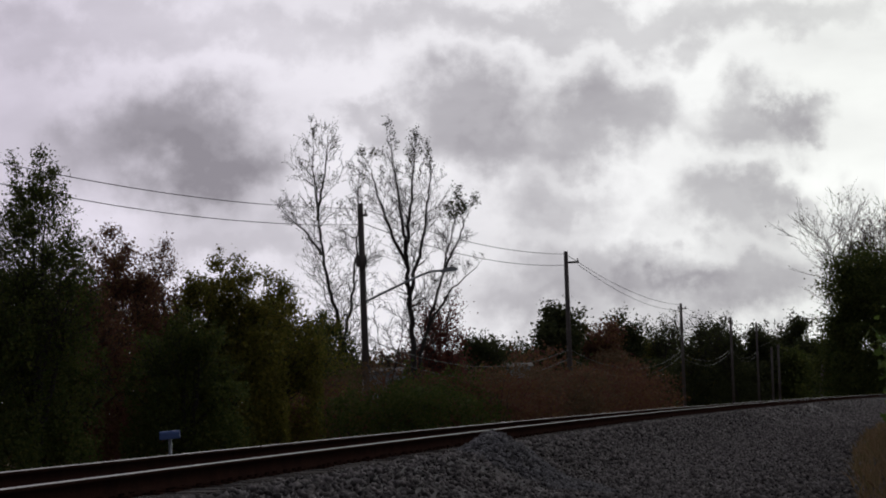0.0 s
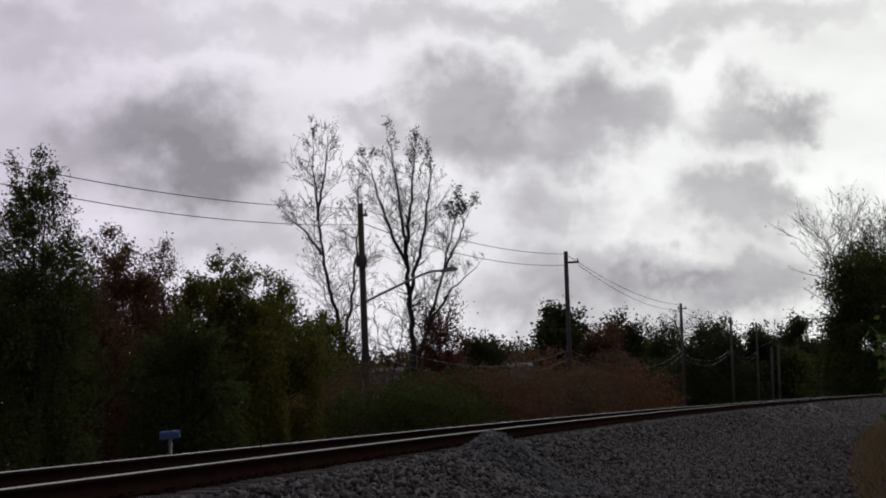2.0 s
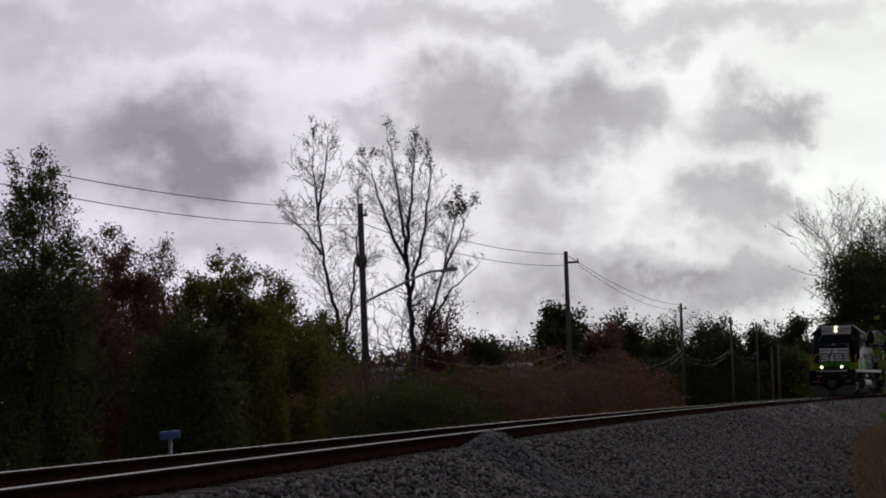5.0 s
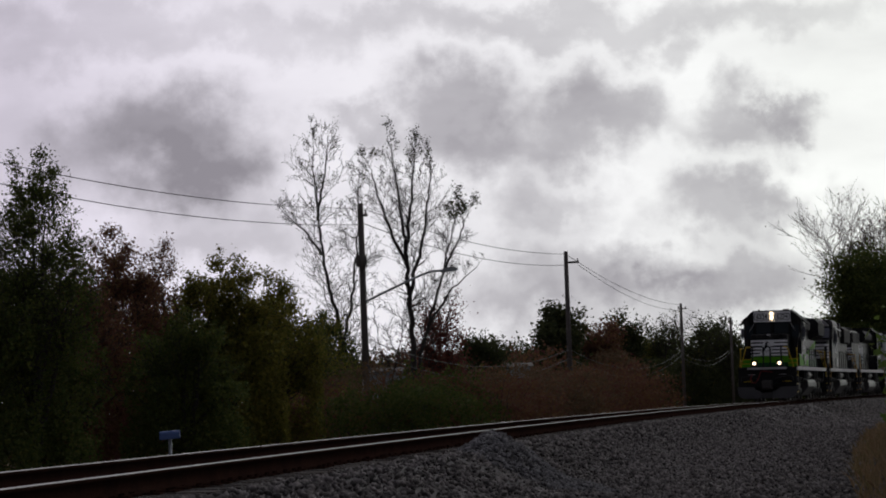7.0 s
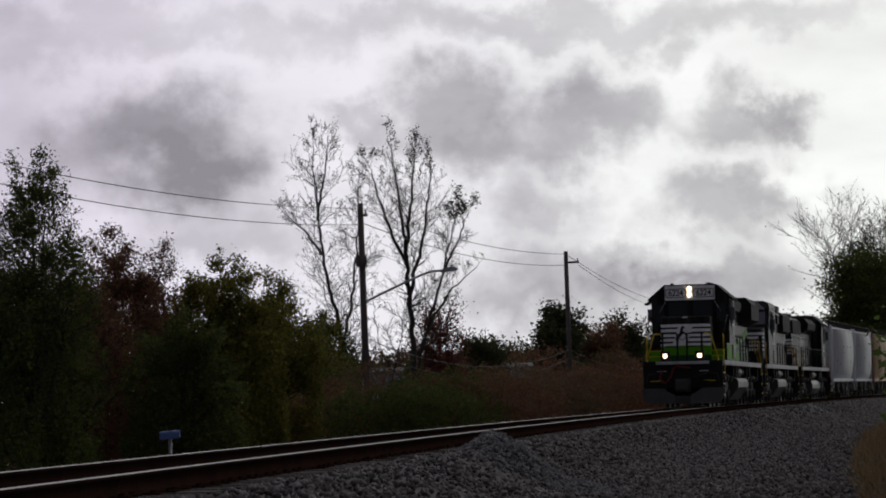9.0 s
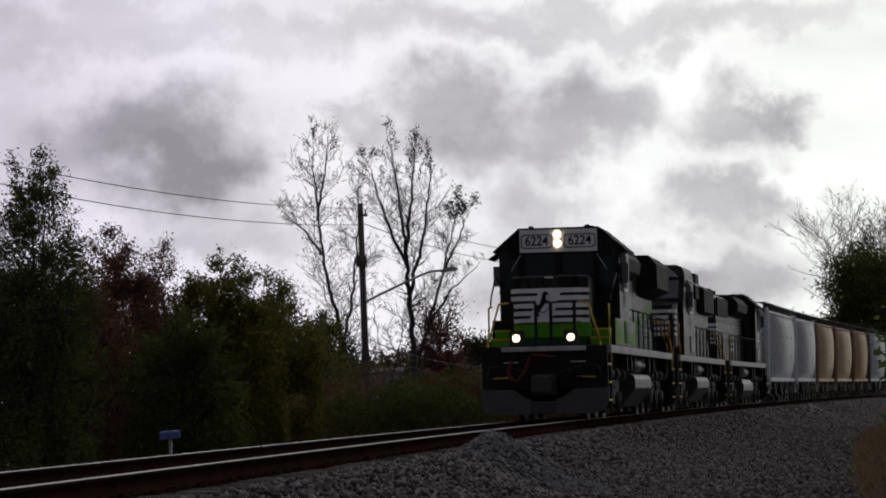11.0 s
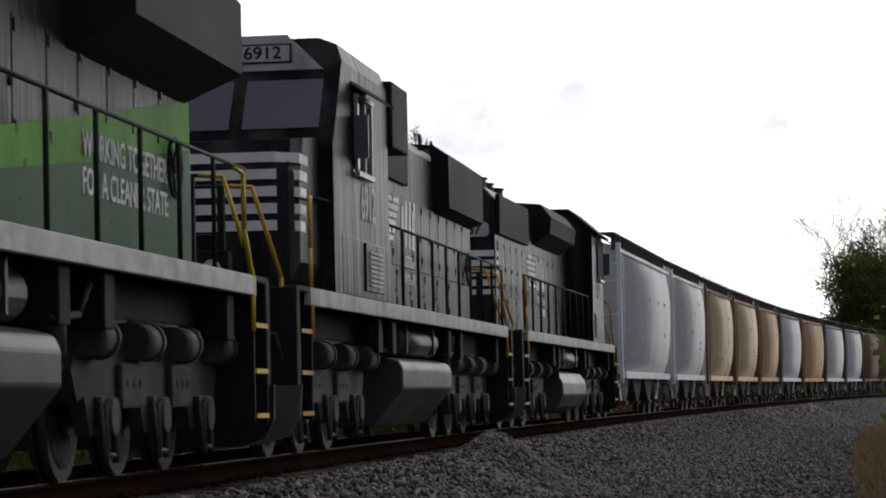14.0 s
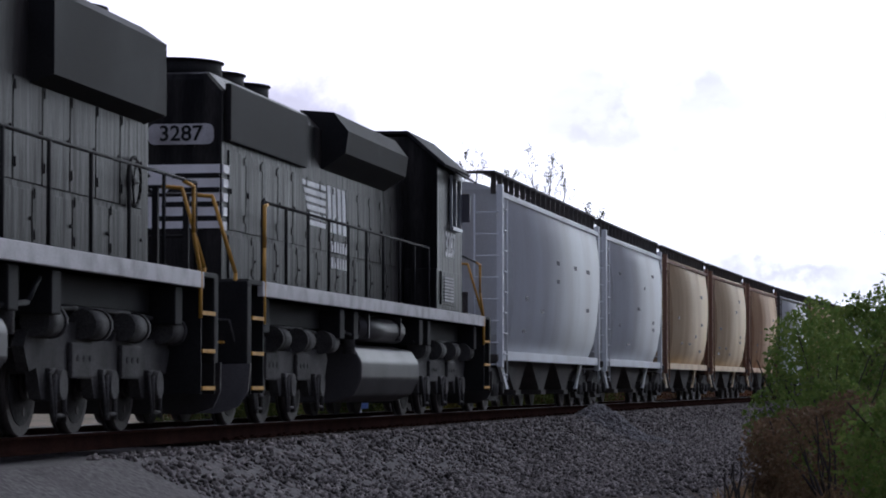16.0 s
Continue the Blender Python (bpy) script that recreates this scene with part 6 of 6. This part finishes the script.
def make_trees():
    # tall dark tree and its neighbours beyond the track
    leafy_tree(62, 262, 78, 1.55, "tall dark tree with thinning small leaves", 11, GREENDARK, 26000, 0.042, leaders=8, low=14000, tuft=0.11)
    leafy_tree(-50, 400, 76, 1.7, "dense dark green tree", 12, GREENDARK, 20000, 0.046, low=26000)
    leafy_tree(140, 480, 86, 1.6, "dark red-brown autumn tree", 13, REDBROWN, 20000, 0.046, low=26000)
    leafy_tree(212, 408, 90, 1.5, "dark red-brown autumn tree with pointed top", 14, REDBROWN, 22000, 0.046, low=26000)
    leafy_tree(300, 432, 96, 1.0, "thin autumn tree with gaps in its crown", 15, REDBROWN, 10000, 0.046, low=24000, leaders=5)
    leafy_tree(402, 448, 92, 1.85, "dense olive green tree", 16, GREENOLIVE, 30000, 0.048, low=34000, leaders=7)
    leafy_tree(492, 492, 95, 1.4, "olive green tree with yellowing leaves", 17, GREENOLIVE, 22000, 0.048, low=24000)
    leafy_tree(330, 580, 84, 1.7, "dark green understorey tree", 18, GREENDARK, 16000, 0.046, low=24000)
    leafy_tree(60, 580, 80, 1.7, "dark green understorey tree", 19, GREENDARK, 16000, 0.046, low=24000)
    leafy_tree(580, 555, 125, 1.0, "small dark green tree", 20, GREENDARK, 10000, 0.06, low=14000)
    open_tree(399, 97, (((0.0, -1.5), (0.05, 2.5), (-0.05, 5.9)),), "slender tree top above the others", 21, GREENOLIVE, 260, 0.05, reach=0.5, r0=0.05)
    for k in range(9):
        px = -40 + k * 72
        bush(*spot(px, 112 + 4 * (k % 3)), tall(px, 585 + 12 * (k % 4), 114), 5.0, "dark thicket behind the trees", 440 + k, GREENDARK if k % 3 else REDBROWN, 6500, 0.085)
    # tall sparse trees
    open_tree(608, 133, (((0.0, -1.5), (0.1, 1.5), (0.1, 3.4), (-0.62, 6.8), (-0.86, 8.9), (-1.0, 10.9), (-1.1, 13.7)), ((0.1, 3.2), (0.6, 5.6), (0.95, 8.6), (1.15, 12.2)), ((-0.9, 9.2), (-0.5, 11.2), (-0.25, 13.3)),
                         ((-0.75, 7.6), (-1.7, 8.9), (-2.7, 9.9))),
              "tall sparse tree with a few last leaves", 31, DARKLEAF, 1500, 0.05, reach=1.2, r0=0.14)
    open_tree(735, 133, (((0.0, -1.5), (0.0, 3.0), (-0.18, 7.6), (-0.45, 10.6), (-0.9, 13.3)), ((-0.18, 7.6), (0.2, 10.4), (0.5, 13.0)), ((-0.14, 6.9), (-1.15, 9.4), (-1.85, 12.0)), ((-0.05, 5.6), (0.75, 8.6), (1.2, 12.2))),
              "tall sparse tree keeping leaves on its upper twigs", 33, DARKLEAF, 750, 0.055, leaf_from=0.8, reach=1.2, r0=0.19, tuft=0.1, lowest=0.34)
    open_tree(744, 135, (((0.0, -1.5), (0.05, 2.6), (0.95, 5.5), (1.65, 8.0), (2.25, 10.5)), ((1.3, 6.6), (2.2, 8.4), (2.75, 10.0)), ((0.5, 4.2), (1.9, 6.0), (3.3, 7.2))),
              "leaning sparse tree with leaf tufts at its tips", 34, DARKLEAF, 700, 0.06, leaf_from=0.86, reach=0.95, r0=0.13, tuft=0.13, lowest=0.4)
    open_tree(690, 128, (((0.0, -1.5), (-0.2, 2.0), (-0.6, 5.2)), ((-0.1, 0.5), (0.5, 3.0), (0.9, 5.0)), ((0.0, 0.0), (-0.9, 2.2), (-1.6, 4.2)), ((0.1, 0.3), (1.1, 2.4), (1.7, 3.6))),
              "bare grey thicket sapling", 35, DARKLEAF, 160, 0.05, reach=1.0, r0=0.05)
    place(805, 515, 150, "small tree with sparse russet leaves", 36, spread=0.8, kids=(3, 3, 2), levels=3, leaf=RUST, count=6000, size=0.075, clump=0.28, wide=0.85)
    place(868, 590, 215, "dark small tree by the pale building", 37, leaf=DARKLEAF, count=9000, low=9000, levels=3, kids=(3, 3, 3), clump=0.4, size=0.1, wide=0.9)
    place(775, 612, 205, "dull brown thicket by the pale building", 38, leaf=REDBROWN, count=6000, low=8000, levels=3, kids=(3, 3, 3), clump=0.4, size=0.1, wide=1.2)
    # dark brush along the far side of the track
    rng = random.Random(40)
    for k in range(12):
        px = 540 + k * 42 + rng.uniform(-12, 12)
        d = rng.uniform(86, 118)
        x, y = spot(px, d)
        h = tall(px, rng.uniform(655, 690), d)
        bush(x, y, h, h * rng.uniform(1.3, 1.9), "low dark autumn brush beyond the track", 400 + k, rng.choice((REDBROWN, GREENDARK, GREENDARK, TANLEAF)), 8000, 0.055)
    for k in range(7):
        px = 760 + k * 55 + rng.uniform(-12, 12)
        d = rng.uniform(140, 190)
        x, y = spot(px, d)
        h = tall(px, rng.uniform(645, 665), d)
        bush(x, y, h, h * rng.uniform(1.6, 2.4), "tan and brown brush at the field edge", 430 + k, rng.choice((TANLEAF, REDBROWN, DARKLEAF)), 7000, 0.085)
    for k in range(13):
        px = 500 + k * 36 + rng.uniform(-10, 10)
        d = rng.uniform(250, 285)
        x, y = spot(px, d)
        h = tall(px, rng.uniform(618, 640), d)
        bush(x, y, h, h * rng.uniform(1.3, 1.8), "dark hedge at the far side of the field", 460 + k, rng.choice((DARKLEAF, DARKLEAF, REDBROWN)), 4500, 0.16)
    for k in range(16):
        px = 900 + k * 40 + rng.uniform(-10, 10)
        d = rng.uniform(430, 460)
        x, y = spot(px, d)
        h = tall(px, rng.uniform(600, 625), d)
        bush(x, y, h, h * 1.5, "dark thicket closing the wood edge", 480 + k, DARKLEAF, 4500, 0.26)
    # far wood
    wood = dict(levels=3, kids=(3, 3, 3), clump=0.55, size=0.2)
    place(960, 535, 290, "round-crowned dark green tree far off", 51, leaf=DARKLEAF, count=13000, low=9000, **wood)
    place(870, 592, 300, "dark green tree far beyond the field", 52, leaf=DARKLEAF, count=4000, low=4000, **wood)
    place(905, 625, 310, "dark green tree far beyond the field", 53, leaf=DARKLEAF, count=3000, low=4000, **wood)
    rng = random.Random(60)
    tops = ((1030, 570, REDBROWN), (1070, 563, REDBROWN), (1125, 545, DARKLEAF), (1150, 600, GREENOLIVE), (1185, 545, DARKLEAF), (1225, 560, DARKLEAF), (1265, 552, DARKLEAF), (1305, 560, DARKLEAF),
            (1345, 575, DARKLEAF), (1385, 553, DARKLEAF), (1425, 600, DARKLEAF), (1455, 600, GREENDARK), (1010, 600, DARKLEAF), (1095, 620, TANLEAF), (1250, 620, GREENOLIVE), (1330, 630, GREENDARK), (1400, 620, GREENDARK))
    for i, (px, top, leaf) in enumerate(tops):
        thin_top = 1170 < px < 1310 and top < 565
        k = dict(wood)
        if thin_top:
            k.update(clump=0.35, size=0.15)
        place(px, top, rng.uniform(370, 420), "far tree of the dark wood edge", 61 + i, leaf=leaf, count=3000 if thin_top else 8000, low=8000, wide=rng.uniform(0.8, 1.1), **k)
    # beyond the far bend, and the near verge
    place(1452, 318, 266, "pale bare tree with spreading twigs", 85, spread=0.9, kids=(2, 3, 2, 2), levels=4, bark=PALEBARK, thin=0.012, up=0.25, leaf=PINKLEAF, count=700, size=0.09, clump=0.2, wide=1.3, r0=0.2)
    place(1550, 325, 264, "pale bare tree with spreading twigs", 82, spread=0.8, kids=(2, 2, 2, 2), levels=4, bark=PALEBARK, thin=0.012, up=0.25, leaf=PINKLEAF, count=1500, size=0.09, clump=0.3, wide=1.0, r0=0.2)
    big = dict(levels=3, kids=(3, 3, 3), clump=0.6, size=0.12)
    place(1568, 430, 246, "dense dark green tree beyond the bend", 83, leaf=GREENDARK, count=26000, low=26000, wide=0.95, **big)
    place(1500, 520, 250, "dense dark green tree beyond the bend", 84, leaf=GREENDARK, count=14000, low=18000, wide=0.7, **big)
    place(1640, 440, 242, "dense dark green tree beyond the bend", 86, leaf=GREENDARK, count=16000, low=16000, **big)


def make_verge():
    nr = np.random.default_rng(70)
    # dry grass at the edge of the lane, and thin weeds in it
    def strip(n, s0, s1, w0, w1):
        s, w = nr.uniform(s0, s1, n), nr.uniform(w0, w1, n)
        k = np.array([noise.noise((a * 0.35, b * 0.6, 1.0)) for a, b in zip(s, w)])
        s, w = s[k > -0.1], w[k > -0.1]
        return np.array([track(a, b, 0, False) + Vector((0, 0, ground_z(b) - 0.02)) for a, b in zip(s, w)])
    grass("dry_grass", strip(42000, -45, 70, 7.2, 13), 0.28, DRYGRASS, 71, "dry reddish-brown grass along the gravel lane")
    # shrubs and a bare tree on the near verge
    for i, (x, y, h, wd, leaf, label, n, size) in enumerate((
            (7.95, 38, 3.4, 4.0, BRIGHTLEAF, "dense green shrub on the verge", 9000, 0.07), (10.2, 48, 4.6, 4.6, BRIGHTLEAF, "tall green shrub on the verge", 9000, 0.07),
            (8.0, 30, 4.2, 4.0, BRIGHTLEAF, "dense green shrub with yellowing leaves", 8000, 0.07), (5.95, 26, 2.0, 2.4, WEED, "brown-green tangled brush on the verge", 6500, 0.05),
            (6.2, 24, 2.3, 2.6, TANLEAF, "brown tangled brush on the verge", 6500, 0.05), (4.6, 19, 1.2, 1.5, WEED, "low weedy brush beside the lane", 3500, 0.045),
            (3.55, 14.5, 1.35, 0.42, BRIGHTLEAF, "upright pale green weed spike", 1500, 0.04), (3.85, 15.0, 1.1, 0.36, BRIGHTLEAF, "upright pale green weed spike", 1100, 0.04),
            (3.45, 12.5, 2.1, 2.2, BRIGHTLEAF, "green leafy shrub beside the lane", 9000, 0.035), (2.85, 6.0, 1.2, 1.8, TANLEAF, "brown-green weedy shrub beside the lane", 8000, 0.03),
            (4.7, 20.5, 2.7, 2.4, BRIGHTLEAF, "dense green shrub beside the lane", 9000, 0.045), (3.4, 0.5, 1.4, 1.8, BRIGHTLEAF, "tangled weedy shrub beside the lane", 8000, 0.03),
            (2.9, -6.5, 1.0, 1.5, TANLEAF, "low dry brush beside the lane", 6000, 0.03), (1.75, 3.2, 0.75, 0.34, BRIGHTLEAF, "upright pale green weed spike", 900, 0.028),
            (12.6, 62, 4.5, 5.0, GREENOLIVE, "dense olive shrub on the verge", 8000, 0.08), (15.6, 78, 5.0, 5.5, GREENDARK, "dense dark shrub on the verge", 8000, 0.09))):
        bush(x, y, h, wd, label, 500 + i, leaf, n, size)
    tree(11.0, 51, 9.8, "bare pinkish tree with a few dry leaves", 91, spread=0.8, kids=(2, 2, 2, 2), levels=4, bark=PALEBARK, thin=0.008, up=0.4, leaf=PINKLEAF, count=1500, size=0.05, clump=0.2, wide=0.8, r0=0.1)
    grass("far_grass", strip(22000, 10, 130, -22, -4.2), 0.55, DRYGRASS, 72, "tall dull dry grass beyond the track", blade=0.02)
    grass("verge_weeds", strip(9000, -45, 90, 9, 15), 0.6, WEED, 73, "green and brown weeds on the verge", blade=0.016)


# ---- build ----
make_ground()
sky_dome = make_sky()
make_track()

LOCOS = [locomotive("locomotive", "black diesel locomotive with green bands, white striped nose and lit headlights", 21.69, "green", "6224"),
         locomotive("locomotive", "dusty black diesel locomotive with broad striped nose, second in line", 21.69, "wide", "6912"),
         locomotive("locomotive", "black diesel locomotive running long hood first with white end panel", 20.98, "plain", "3287")]
HOPPERS = [(16.3, CARGREY, CARGREY, 3), (13.5, CARGREY, CARGREY, 2), (12.8, CARBEIGE, CARRUST, 2), (12.6, CARBEIGE, CARRUST, 2), (12.0, CARTAN, CARRUST, 2), (13.7, CARGREY, CARDARK, 2), (15.0, CARTAN, CARRUST, 2),
           (14.0, CARGREY, CARDARK, 2), (13.3, CARGREY, CARDARK, 2), (13.6, CARRUST, CARRUST, 2), (13.4, CARRUST, CARRUST, 2), (14.0, CARGREY, CARGREY, 2), (13.4, CARGREY, CARDARK, 2), (13.6, CARBEIGE, CARRUST, 2), (13.6, CARGREY, CARDARK, 2)]
NAMES = {CARGREY.name: "light grey covered hopper with bulging dusty sides", CARBEIGE.name: "beige covered hopper with rust-brown frame", CARTAN.name: "tan covered hopper streaked with rust",
         CARRUST.name: "rust-brown weathered covered hopper"}
CARS = []
at_ = 0.0
for ob, ln in zip(LOCOS, (21.69, 21.69, 20.98)):
    CARS.append((ob, at_, ln, 4.35, ln == 20.98))
    at_ += ln
for i, (ln, paint, fr, bays) in enumerate(HOPPERS):
    CARS.append((hopper_car(NAMES[paint.name], ln, paint, fr, bays, 90 + i), at_, ln, 1.75, False))
    at_ += ln

make_heap()
make_lines()
make_roadside()
make_trees()
make_verge()
make_ballast()


def motions():
    times = [i * 0.5 for i in range(33)]
    for ob, offset, ln, bogie, turned in CARS:
        rows = []
        for t in times:
            m = car_pose(S_FRONT - SPEED * (t - 12.5) + offset, ln, bogie)
            if turned:
                m = m @ pose(0, ln, 0, 0, 0, 180)
            rows.append((t, m))
        walk(ob, rows)
    # wheels roll with the train
    flipped = {LOCOS[2]}
    for ob, y, radius in WHEELS[:34]:
        way = -1 if ob.parent.parent in flipped else 1
        walk(ob, [(i / FPS, pose(0, y, radius, way * math.degrees(SPEED * i / FPS / radius), 0, 0)) for i in range(481)])
    walk(sky_dome, [(0.0, pose(0, 0, 0.5, 0, 0, 0)), (16.0, pose(0, 0, 0.5, 0, 0, 0.5))])


motions()
